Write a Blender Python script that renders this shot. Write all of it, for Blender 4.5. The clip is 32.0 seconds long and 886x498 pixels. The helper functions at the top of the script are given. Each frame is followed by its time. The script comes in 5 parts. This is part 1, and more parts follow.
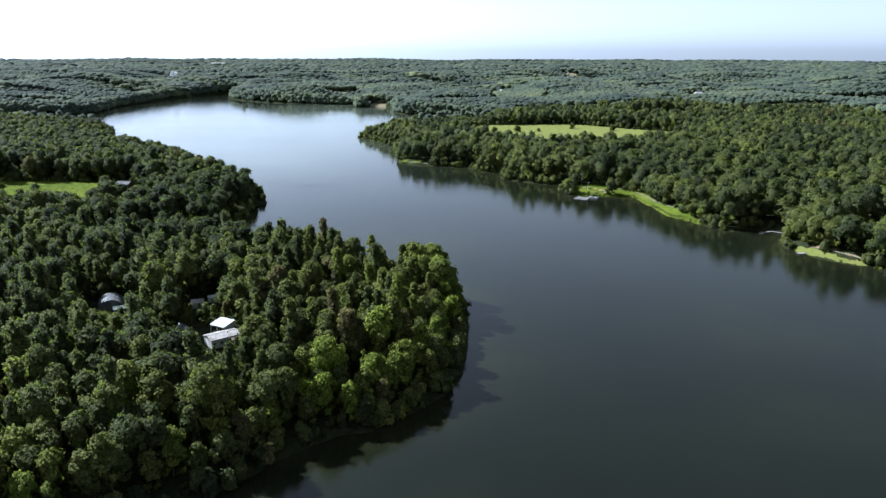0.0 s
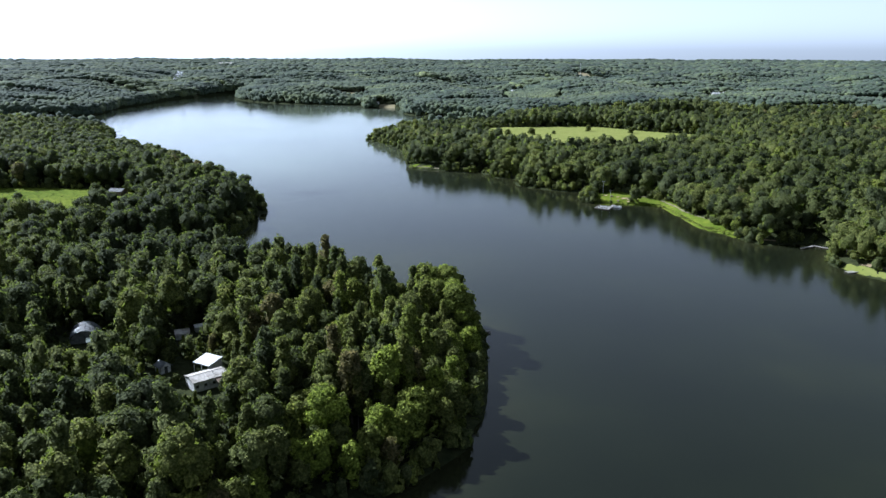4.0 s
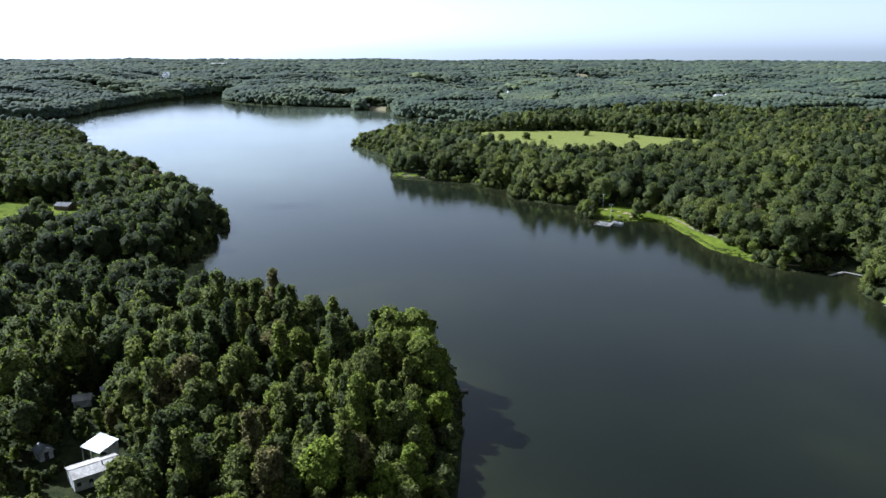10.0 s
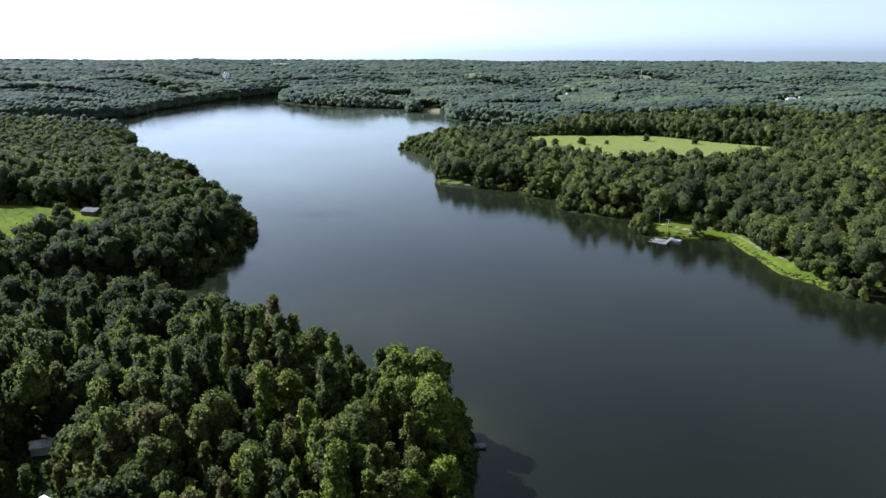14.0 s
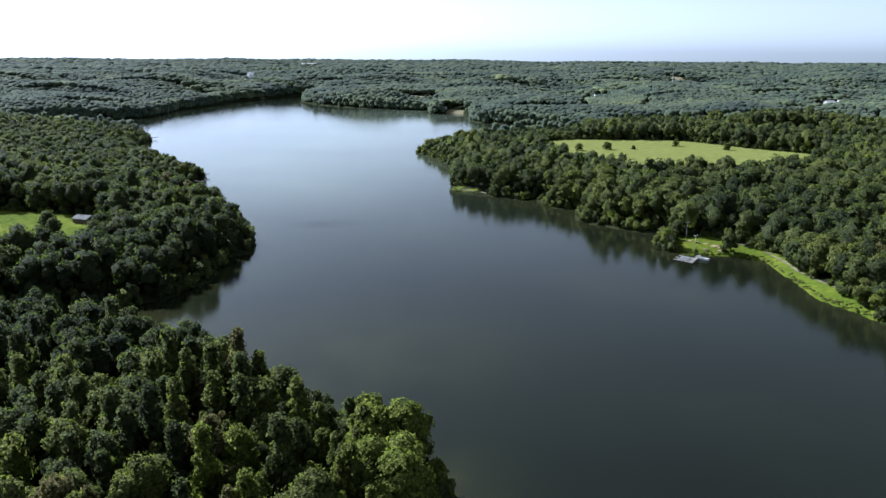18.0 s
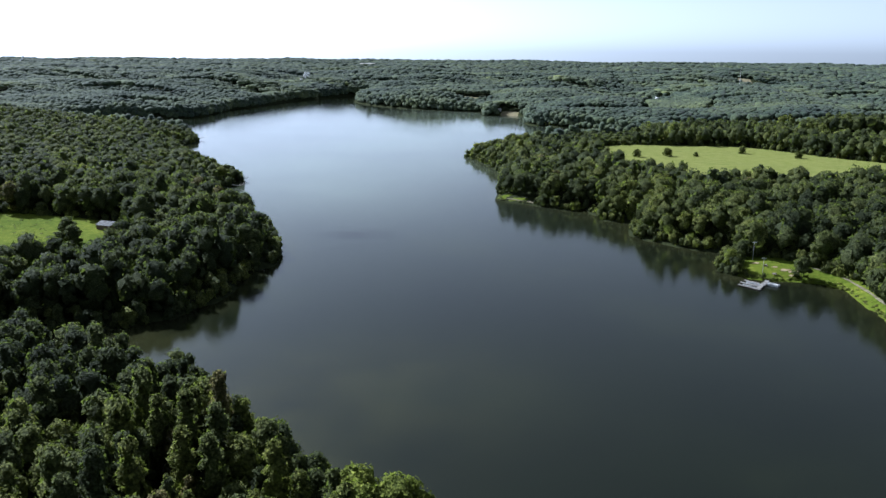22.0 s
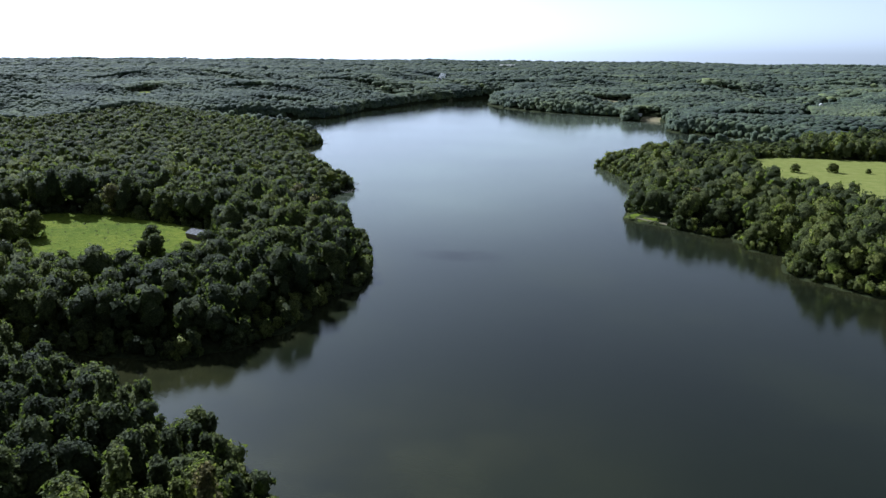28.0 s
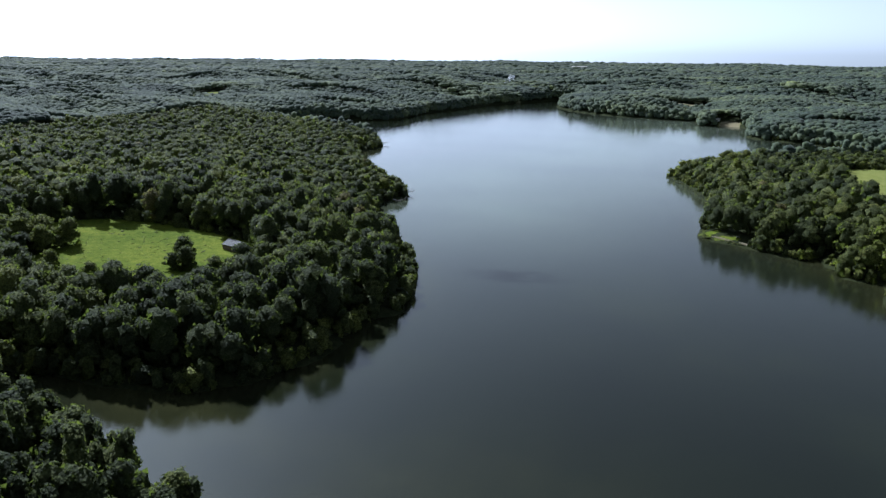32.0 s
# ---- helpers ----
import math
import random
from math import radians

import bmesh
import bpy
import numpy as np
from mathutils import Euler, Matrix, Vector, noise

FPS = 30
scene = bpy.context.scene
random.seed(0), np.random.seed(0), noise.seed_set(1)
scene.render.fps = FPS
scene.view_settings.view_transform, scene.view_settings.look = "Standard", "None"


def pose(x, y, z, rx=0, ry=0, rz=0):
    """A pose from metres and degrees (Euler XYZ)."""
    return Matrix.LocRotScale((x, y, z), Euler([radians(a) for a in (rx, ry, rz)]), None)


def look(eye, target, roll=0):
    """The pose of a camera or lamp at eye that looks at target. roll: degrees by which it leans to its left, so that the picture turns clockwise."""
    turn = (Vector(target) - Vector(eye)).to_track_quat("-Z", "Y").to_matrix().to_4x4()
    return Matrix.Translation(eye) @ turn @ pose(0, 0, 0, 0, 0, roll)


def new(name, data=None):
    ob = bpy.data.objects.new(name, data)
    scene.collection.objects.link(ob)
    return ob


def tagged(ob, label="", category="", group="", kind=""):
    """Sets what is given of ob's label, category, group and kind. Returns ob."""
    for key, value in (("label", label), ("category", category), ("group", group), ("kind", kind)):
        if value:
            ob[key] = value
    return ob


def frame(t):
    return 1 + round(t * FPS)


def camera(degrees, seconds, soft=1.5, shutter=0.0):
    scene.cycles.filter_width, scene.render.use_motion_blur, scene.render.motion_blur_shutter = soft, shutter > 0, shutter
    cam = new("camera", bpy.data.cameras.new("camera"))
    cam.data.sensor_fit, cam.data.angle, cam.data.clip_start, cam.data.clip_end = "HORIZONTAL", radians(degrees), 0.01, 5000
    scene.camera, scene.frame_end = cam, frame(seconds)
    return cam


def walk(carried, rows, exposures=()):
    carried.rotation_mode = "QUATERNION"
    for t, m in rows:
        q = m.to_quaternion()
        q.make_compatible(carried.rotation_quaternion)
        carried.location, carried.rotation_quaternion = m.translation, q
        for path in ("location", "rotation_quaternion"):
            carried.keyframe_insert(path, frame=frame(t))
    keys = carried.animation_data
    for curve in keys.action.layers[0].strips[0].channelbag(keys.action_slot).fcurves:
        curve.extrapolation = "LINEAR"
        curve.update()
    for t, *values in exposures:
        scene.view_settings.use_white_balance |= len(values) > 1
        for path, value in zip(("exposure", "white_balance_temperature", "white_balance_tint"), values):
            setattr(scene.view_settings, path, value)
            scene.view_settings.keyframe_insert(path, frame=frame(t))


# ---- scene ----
cam = camera(60.64, 32.0, soft=1.5)
PATH = [
    (0.0, pose(0.00, 0.00, 101.19, 75.309, -0.147, 0.039)),
    (0.5, pose(-0.63, 4.39, 101.13, 75.304, -0.155, -0.073)),
    (1.0, pose(-1.19, 8.73, 101.07, 75.311, -0.160, -0.156)),
    (1.5, pose(-1.61, 13.01, 101.00, 75.304, -0.158, -0.236)),
    (2.0, pose(-1.96, 17.23, 100.93, 75.296, -0.153, -0.323)),
    (2.5, pose(-2.25, 21.47, 100.86, 75.295, -0.145, -0.300)),
    (3.0, pose(-2.53, 25.78, 100.79, 75.296, -0.128, 0.151)),
    (3.5, pose(-2.63, 30.09, 100.72, 75.295, -0.110, 0.653)),
    (5.5, pose(-1.92, 47.42, 100.49, 75.295, -0.122, 0.738)),
    (6.0, pose(-1.27, 51.68, 100.43, 75.303, -0.135, 0.712)),
    (6.5, pose(-0.64, 55.85, 100.38, 75.309, -0.144, 0.665)),
    (7.0, pose(0.07, 60.02, 100.31, 75.313, -0.149, 0.646)),
    (7.5, pose(0.86, 64.24, 100.25, 75.315, -0.146, 0.611)),
    (8.0, pose(1.71, 68.54, 100.18, 75.332, -0.137, 0.586)),
    (8.5, pose(2.62, 72.81, 100.10, 75.345, -0.132, 0.567)),
    (9.0, pose(3.82, 77.05, 100.03, 75.341, -0.134, 0.586)),
    (9.5, pose(4.96, 81.27, 99.94, 75.330, -0.143, 0.574)),
    (10.0, pose(6.06, 85.48, 99.86, 75.335, -0.154, 0.561)),
    (10.5, pose(7.23, 89.61, 99.79, 75.356, -0.163, 0.557)),
    (11.0, pose(8.54, 93.76, 99.72, 75.364, -0.168, 0.671)),
    (11.5, pose(9.87, 98.02, 99.66, 75.368, -0.163, 0.839)),
    (12.0, pose(11.12, 102.31, 99.61, 75.381, -0.148, 1.082)),
    (12.5, pose(12.31, 106.53, 99.57, 75.383, -0.135, 1.563)),
    (13.0, pose(13.62, 110.68, 99.55, 75.394, -0.135, 2.697)),
    (13.5, pose(14.96, 114.84, 99.54, 75.387, -0.149, 4.195)),
    (14.0, pose(16.33, 119.02, 99.55, 75.384, -0.175, 5.159)),
    (14.5, pose(17.64, 123.09, 99.56, 75.386, -0.207, 5.653)),
    (16.5, pose(21.74, 137.59, 99.82, 75.384, -0.296, 6.183)),
    (17.0, pose(22.57, 141.57, 99.87, 75.379, -0.312, 6.599)),
    (17.5, pose(23.43, 145.64, 99.92, 75.371, -0.325, 7.054)),
    (18.0, pose(24.31, 149.73, 99.96, 75.373, -0.336, 7.428)),
    (18.5, pose(25.13, 153.85, 99.99, 75.375, -0.339, 7.852)),
    (19.0, pose(25.79, 157.98, 100.01, 75.386, -0.339, 8.351)),
    (19.5, pose(26.36, 162.10, 100.02, 75.382, -0.343, 8.844)),
    (20.0, pose(26.92, 166.26, 100.02, 75.378, -0.355, 9.485)),
    (20.5, pose(27.50, 170.47, 100.00, 75.370, -0.372, 10.115)),
    (21.0, pose(28.06, 174.70, 99.96, 75.366, -0.393, 10.767)),
    (21.5, pose(28.49, 178.98, 99.91, 75.367, -0.416, 11.332)),
    (22.0, pose(28.89, 183.28, 99.84, 75.361, -0.440, 11.871)),
    (22.5, pose(29.27, 187.66, 99.77, 75.348, -0.461, 12.521)),
    (23.0, pose(29.55, 192.17, 99.69, 75.340, -0.474, 13.333)),
    (23.5, pose(29.86, 196.73, 99.60, 75.349, -0.470, 14.074)),
    (24.0, pose(30.20, 201.25, 99.50, 75.349, -0.461, 14.931)),
    (24.5, pose(30.46, 205.73, 99.40, 75.357, -0.453, 16.216)),
    (25.0, pose(30.61, 210.23, 99.29, 75.367, -0.448, 17.614)),
    (25.5, pose(30.71, 214.64, 99.18, 75.350, -0.441, 18.832)),
    (27.5, pose(29.81, 231.34, 98.74, 75.372, -0.443, 21.743)),
    (28.0, pose(29.22, 235.59, 98.67, 75.391, -0.464, 22.403)),
    (28.5, pose(28.63, 239.80, 98.62, 75.404, -0.480, 23.081)),
    (29.0, pose(27.99, 244.01, 98.58, 75.414, -0.485, 23.768)),
    (29.5, pose(27.44, 248.26, 98.54, 75.418, -0.479, 24.542)),
    (30.0, pose(26.84, 252.48, 98.52, 75.419, -0.466, 25.311)),
    (30.5, pose(26.16, 256.77, 98.50, 75.407, -0.456, 26.090)),
    (31.0, pose(25.34, 260.96, 98.48, 75.411, -0.464, 26.812)),
    (31.5, pose(24.34, 265.05, 98.47, 75.425, -0.489, 27.418)),
    (32.0, pose(23.18, 268.96, 98.46, 75.435, -0.517, 27.695)),
]
walk(cam, PATH, [(0.0, 1.44, 4990, 13), (13.0, 1.34, 4990, 13), (22.0, 1.15, 4990, 13), (32.0, 0.95, 4990, 13)])

# ---- daylight: sun ahead on the left, thin summer sky ----
SUN_EL, SUN_AZ = 37.0, 58.0          # degrees above the horizon, degrees left of +y
world = bpy.data.worlds.new("sky")
scene.world = world
world.use_nodes = True
wn, wl = world.node_tree.nodes, world.node_tree.links
wn.clear()
sky = wn.new("ShaderNodeTexSky")
sky.sky_type, sky.sun_disc = "NISHITA", False
sky.sun_elevation, sky.sun_rotation = radians(SUN_EL), radians(-SUN_AZ)
sky.altitude, sky.air_density, sky.dust_density, sky.ozone_density = 0, 0.5, 1.05, 0.4
sky_bg, sky_out = wn.new("ShaderNodeBackground"), wn.new("ShaderNodeOutputWorld")
sky_bg.inputs["Strength"].default_value = 0.092
grey = wn.new("ShaderNodeRGBToBW")            # hazy summer air: the blue is pale
haze = wn.new("ShaderNodeMix")
haze.data_type = "RGBA"
haze.inputs[0].default_value = 0.93
wl.new(sky.outputs[0], grey.inputs[0])
wl.new(sky.outputs[0], haze.inputs[6])
pale = wn.new("ShaderNodeMix")
pale.data_type, pale.blend_type = "RGBA", "MULTIPLY"
pale.inputs[0].default_value = 1.0
pale.inputs[7].default_value = (0.975, 1.0, 0.96, 1)
wl.new(grey.outputs[0], pale.inputs[6])
wl.new(pale.outputs[2], haze.inputs[7])
wl.new(haze.outputs[2], sky_bg.inputs["Color"])
wl.new(sky_bg.outputs[0], sky_out.inputs["Surface"])
sun_data = bpy.data.lights.new("sun", "SUN")
sun_data.energy, sun_data.angle, sun_data.color = 4.1, radians(0.6), (1.0, 0.93, 0.80)
sun = new("sun", sun_data)
sun_way = Vector((-math.sin(radians(SUN_AZ)) * math.cos(radians(SUN_EL)), math.cos(radians(SUN_AZ)) * math.cos(radians(SUN_EL)), math.sin(radians(SUN_EL))))
sun.matrix_world = look(sun_way * 400, (0, 0, 0))


# ---- materials ----
def material(name, rough=0.8, spec=0.3, metal=0.0):
    m = bpy.data.materials.new(name)
    m.use_nodes = True
    b = m.node_tree.nodes["Principled BSDF"]
    b.inputs["Roughness"].default_value = rough
    b.inputs["Specular IOR Level"].default_value = spec
    b.inputs["Metallic"].default_value = metal
    return m, m.node_tree.nodes, m.node_tree.links, b


def ramp(nodes, links, source, stops):
    r = nodes.new("ShaderNodeValToRGB")
    while len(r.color_ramp.elements) < len(stops):
        r.color_ramp.elements.new(0.5)
    for e, (at, col) in zip(r.color_ramp.elements, stops):
        e.position, e.color = at, (*col, 1)
    links.new(source, r.inputs["Fac"])
    return r.outputs["Color"]


def noise_tex(nodes, links, scale, detail=4.0, stretch=None, rough=0.55):
    t = nodes.new("ShaderNodeTexNoise")
    t.inputs["Scale"].default_value, t.inputs["Detail"].default_value, t.inputs["Roughness"].default_value = scale, detail, rough
    g = nodes.new("ShaderNodeNewGeometry")
    src = g.outputs["Position"]
    if stretch:
        mp = nodes.new("ShaderNodeMapping")
        mp.inputs["Scale"].default_value = stretch[:3]
        mp.inputs["Rotation"].default_value = (0, 0, radians(stretch[3]))
        links.new(src, mp.inputs["Vector"])
        src = mp.outputs["Vector"]
    links.new(src, t.inputs["Vector"])
    return t.outputs["Fac"]


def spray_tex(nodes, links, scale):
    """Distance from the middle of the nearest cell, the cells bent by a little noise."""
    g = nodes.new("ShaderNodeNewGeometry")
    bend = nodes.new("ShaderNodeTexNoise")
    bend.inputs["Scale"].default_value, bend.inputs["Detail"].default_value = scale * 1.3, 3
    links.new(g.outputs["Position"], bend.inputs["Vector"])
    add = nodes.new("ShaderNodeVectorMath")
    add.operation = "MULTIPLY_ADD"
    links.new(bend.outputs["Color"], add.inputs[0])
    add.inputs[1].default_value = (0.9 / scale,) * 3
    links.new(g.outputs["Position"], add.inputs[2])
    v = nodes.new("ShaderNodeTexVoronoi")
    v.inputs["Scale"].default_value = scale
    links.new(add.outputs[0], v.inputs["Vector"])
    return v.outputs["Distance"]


def mix_col(nodes, links, fac, a, b, mode="MIX"):
    m = nodes.new("ShaderNodeMix")
    m.data_type, m.blend_type = "RGBA", mode
    for socket, value in ((m.inputs[0], fac), (m.inputs[6], a), (m.inputs[7], b)):
        if isinstance(value, (int, float)):
            socket.default_value = value
        elif isinstance(value, tuple):
            socket.default_value = (*value, 1)
        else:
            links.new(value, socket)
    return m.outputs[2]


def math_node(nodes, links, op, a, b=0.0, c=None):
    m = nodes.new("ShaderNodeMath")
    m.operation = op
    for i, v in enumerate((a, b) if c is None else (a, b, c)):
        if isinstance(v, (int, float)):
            m.inputs[i].default_value = v
        else:
            links.new(v, m.inputs[i])
    return m.outputs[0]


def bump(nodes, links, b, height, strength, distance):
    n = nodes.new("ShaderNodeBump")
    n.inputs["Strength"].default_value, n.inputs["Distance"].default_value = strength, distance
    links.new(height, n.inputs["Height"])
    links.new(n.outputs[0], b.inputs["Normal"])


def leaf_material(name, per_object, stops, wax=0.04, glow=(0.155, 0.215, 0.026)):
    """Leaves: the tree's own shade of green, varied from clump to clump, some sunlight shining through."""
    m, n, l, b = material(name, 0.7, wax)
    if per_object:
        own = n.new("ShaderNodeSeparateColor")
        l.new(n.new("ShaderNodeObjectInfo").outputs["Color"], own.inputs[0])
        own = own.outputs[0]
    else:
        at = n.new("ShaderNodeAttribute")
        at.attribute_name = "tint"
        own = at.outputs["Fac"]
    col = ramp(n, l, own, stops)
    geo = n.new("ShaderNodeNewGeometry")
    clump = ramp(n, l, geo.outputs["Random Per Island"], [(0.0, (0.72, 0.75, 0.72)), (0.6, (1, 1, 1)), (1.0, (1.3, 1.25, 1.1))])
    col = mix_col(n, l, 1.0, col, clump, "MULTIPLY")
    fine = ramp(n, l, noise_tex(n, l, 0.7, 5, rough=0.65), [(0.3, (0.68, 0.70, 0.68)), (0.7, (1.32, 1.30, 1.2))])
    col = mix_col(n, l, 1.0, col, fine, "MULTIPLY")
    sprays = spray_tex(n, l, 1.5)          # leaf sprays; the shade in the gaps between them is painted into the colour
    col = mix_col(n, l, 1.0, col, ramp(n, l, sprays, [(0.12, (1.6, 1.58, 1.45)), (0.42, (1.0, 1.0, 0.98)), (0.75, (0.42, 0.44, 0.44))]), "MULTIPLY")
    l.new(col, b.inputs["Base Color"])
    bump(n, l, b, math_node(n, l, "SUBTRACT", 1.0, sprays), 0.8, 0.6)
    tr = n.new("ShaderNodeBsdfTranslucent")
    thru = mix_col(n, l, 0.55, mix_col(n, l, 1.0, col, (1.6, 1.65, 1.0), "MULTIPLY"), glow)
    l.new(thru, tr.inputs["Color"])
    mx = n.new("ShaderNodeMixShader")
    mx.inputs[0].default_value = 0.4
    l.new(b.outputs[0], mx.inputs[1])
    l.new(tr.outputs[0], mx.inputs[2])
    l.new(mx.outputs[0], n["Material Output"].inputs["Surface"])
    return m


GREENS = [(0, (0.047, 0.057, 0.031)), (0.2, (0.083, 0.096, 0.042)), (0.4, (0.117, 0.131, 0.047)), (0.6, (0.155, 0.168, 0.046)), (0.8, (0.184, 0.217, 0.041)), (0.94, (0.206, 0.252, 0.038)), (0.97, (0.150, 0.135, 0.058)), (1, (0.156, 0.127, 0.062))]
# bluer, duller greens: distance haze is put into the far leaves' colour
FAR_GREENS = [(0, (0.042, 0.060, 0.038)), (0.25, (0.063, 0.084, 0.047)), (0.5, (0.092, 0.114, 0.055)), (0.8, (0.126, 0.152, 0.059))]
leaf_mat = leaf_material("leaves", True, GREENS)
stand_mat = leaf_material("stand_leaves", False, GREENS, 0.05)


def canopy_material():
    """Far crowns: lumps of leaves shown by relief, a grain of lighter and darker leaves and shade painted between the
    lumps.
    """
    m, n, l, b = material("far_leaves", 0.85, 0.05)
    b.inputs["Sheen Weight"].default_value, b.inputs["Sheen Roughness"].default_value = 0.075, 0.6      # pale sheen stands in for distance haze
    at = n.new("ShaderNodeAttribute")
    at.attribute_name = "tint"
    col = ramp(n, l, at.outputs["Fac"], FAR_GREENS)
    grain = noise_tex(n, l, 0.45, 6, rough=0.7)
    col = mix_col(n, l, 1.0, col, ramp(n, l, grain, [(0.3, (0.75, 0.77, 0.76)), (0.55, (1, 1, 1)), (0.75, (1.25, 1.22, 1.12))]), "MULTIPLY")
    # darker cell borders: shade between the lumps, put into the colour
    col = mix_col(n, l, 1.0, col, ramp(n, l, spray_tex(n, l, 0.33), [(0.1, (1.22, 1.21, 1.18)), (0.4, (1, 1, 1)), (0.75, (0.7, 0.72, 0.73))]), "MULTIPLY")
    patchy = noise_tex(n, l, 1.0, 4, stretch=(0.0035, 0.012, 0.01, 4))     # broad bands of darker bluish and lighter warm tone
    col = mix_col(n, l, 1.0, col, ramp(n, l, patchy, [(0.34, (0.60, 0.67, 0.72)), (0.5, (1, 1, 1)), (0.64, (1.36, 1.28, 1.02))]), "MULTIPLY")
    l.new(col, b.inputs["Base Color"])
    bump(n, l, b, grain, 0.2, 1.5)
    tr = n.new("ShaderNodeBsdfTranslucent")
    l.new(mix_col(n, l, 1.0, col, (1.7, 1.8, 0.9), "MULTIPLY"), tr.inputs["Color"])
    mx = n.new("ShaderNodeMixShader")
    mx.inputs[0].default_value = 0.08
    l.new(b.outputs[0], mx.inputs[1])
    l.new(tr.outputs[0], mx.inputs[2])
    l.new(mx.outputs[0], n["Material Output"].inputs["Surface"])
    return m


canopy_mat = canopy_material()


def grainy(name, dark, light, scale, rough=0.8, spec=0.3, metal=0.0, relief=0.0, stretch=None, blotch=0.0):
    m, n, l, b = material(name, rough, spec, metal)
    grain = noise_tex(n, l, scale, 6, stretch)
    col = ramp(n, l, grain, [(0.3, dark), (0.7, light)])
    if blotch:
        col = mix_col(n, l, 1.0, col, ramp(n, l, noise_tex(n, l, blotch, 3), [(0.35, (0.6, 0.58, 0.55)), (0.6, (1, 1, 1))]), "MULTIPLY")
    l.new(col, b.inputs["Base Color"])
    if relief:
        bump(n, l, b, grain, 0.6, relief)
    return m


bark_mat = grainy("bark", (0.06, 0.05, 0.04), (0.17, 0.145, 0.115), 3.0, relief=0.05, stretch=(4, 4, 0.7, 0))
dead_mat = grainy("dead_wood", (0.22, 0.20, 0.17), (0.42, 0.39, 0.34), 2.5, relief=0.03)
white_roof_mat = grainy("white_metal_roof", (0.68, 0.68, 0.66), (0.82, 0.82, 0.80), 1.2, 0.45, 0.4, blotch=0.4)
pale_roof_mat = grainy("weathered_pale_roof", (0.34, 0.31, 0.27), (0.56, 0.53, 0.49), 1.6, 0.55, 0.4, blotch=0.35)
grey_roof_mat = grainy("grey_metal_roof", (0.22, 0.23, 0.24), (0.36, 0.37, 0.38), 1.5, 0.6, 0.3, 0.0, blotch=0.5)
green_roof_mat = grainy("greenish_roof", (0.16, 0.20, 0.17), (0.30, 0.35, 0.31), 1.5, 0.55, blotch=0.4)
barn_roof_mat = grainy("weathered_barn_roof", (0.17, 0.17, 0.172), (0.28, 0.28, 0.28), 1.5, 0.85, 0.05, blotch=0.5)
siding_mat = grainy("white_siding", (0.50, 0.50, 0.49), (0.72, 0.72, 0.70), 2.0, 0.6, blotch=0.6)
brown_wall_mat = grainy("weathered_boards", (0.09, 0.065, 0.045), (0.20, 0.15, 0.11), 2.0, 0.85, stretch=(6, 6, 0.6, 0))
dock_mat = grainy("grey_deck_boards", (0.20, 0.19, 0.17), (0.34, 0.32, 0.29), 2.2, 0.8, blotch=0.8)
hull_mat = grainy("pale_hull", (0.32, 0.33, 0.34), (0.52, 0.53, 0.54), 2.0, 0.35, 0.5)
dark_trim_mat = grainy("dark_trim", (0.02, 0.02, 0.022), (0.05, 0.05, 0.05), 2.0, 0.5)
pole_mat = grainy("grey_pole", (0.40, 0.40, 0.38), (0.55, 0.55, 0.53), 1.5, 0.5)
sand_mat = grainy("sand", (0.27, 0.21, 0.12), (0.40, 0.32, 0.19), 1.1, 0.95, 0.1, blotch=0.3)
dirt_mat = grainy("dirt_path", (0.13, 0.12, 0.07), (0.24, 0.21, 0.14), 0.8, 0.95, 0.1, blotch=0.3)
asphalt_mat = grainy("worn_asphalt", (0.05, 0.05, 0.052), (0.11, 0.11, 0.11), 1.4, 0.9, 0.2)
car_mats = [grainy("car_paint_" + c, tuple(0.8 * v for v in k), k, 1.0, 0.3, 0.5) for c, k in (("white", (0.6, 0.6, 0.6)), ("grey", (0.2, 0.21, 0.22)))]


# ---- the lie of the land: shores, clearings, heights ----
SHORE_HEADLAND = [(-420, 40), (-300, 62), (-200, 92), (-130, 118), (-88, 138), (-54, 158), (-40, 178), (-20, 190), (-10, 199), (1, 214), (5, 236), (7, 257), (8, 280), (8, 296), (3, 307), (-11, 319), (-42, 341), (-71, 365), (-95, 373), (-122, 377), (-160, 382), (-210, 388), (-250, 391)]
SHORE_WEST = [(-250, 397), (-205, 402), (-183, 407), (-157, 411), (-136, 421), (-127, 436), (-123, 453), (-124, 472), (-127, 492), (-123, 508), (-131, 534), (-154, 575), (-182, 607), (-205, 625), (-216, 640), (-232, 662), (-246, 692), (-242, 718), (-256, 738), (-304, 786), (-365, 850), (-408, 912), (-411, 948), (-446, 1002), (-520, 1050), (-640, 1085), (-760, 1120), (-740, 1165), (-650, 1200), (-578, 1234), (-580, 1300), (-594, 1394), (-588, 1500), (-590, 1635), (-560, 1750), (-532, 1862)]
SHORE_FAR = [(-515, 1885), (-490, 1870), (-476, 1780), (-458, 1662), (-385, 1560), (-296, 1503), (-215, 1478), (-172, 1462), (-160, 1408), (-140, 1400), (-122, 1418), (-92, 1400), (-84, 1320), (-72, 1266), (-35, 1246), (15, 1225), (62, 1190), (84, 1150), (60, 1110), (0, 1085), (-45, 1035), (-84, 960), (-98, 915), (-88, 893), (-60, 837), (-46, 770)]
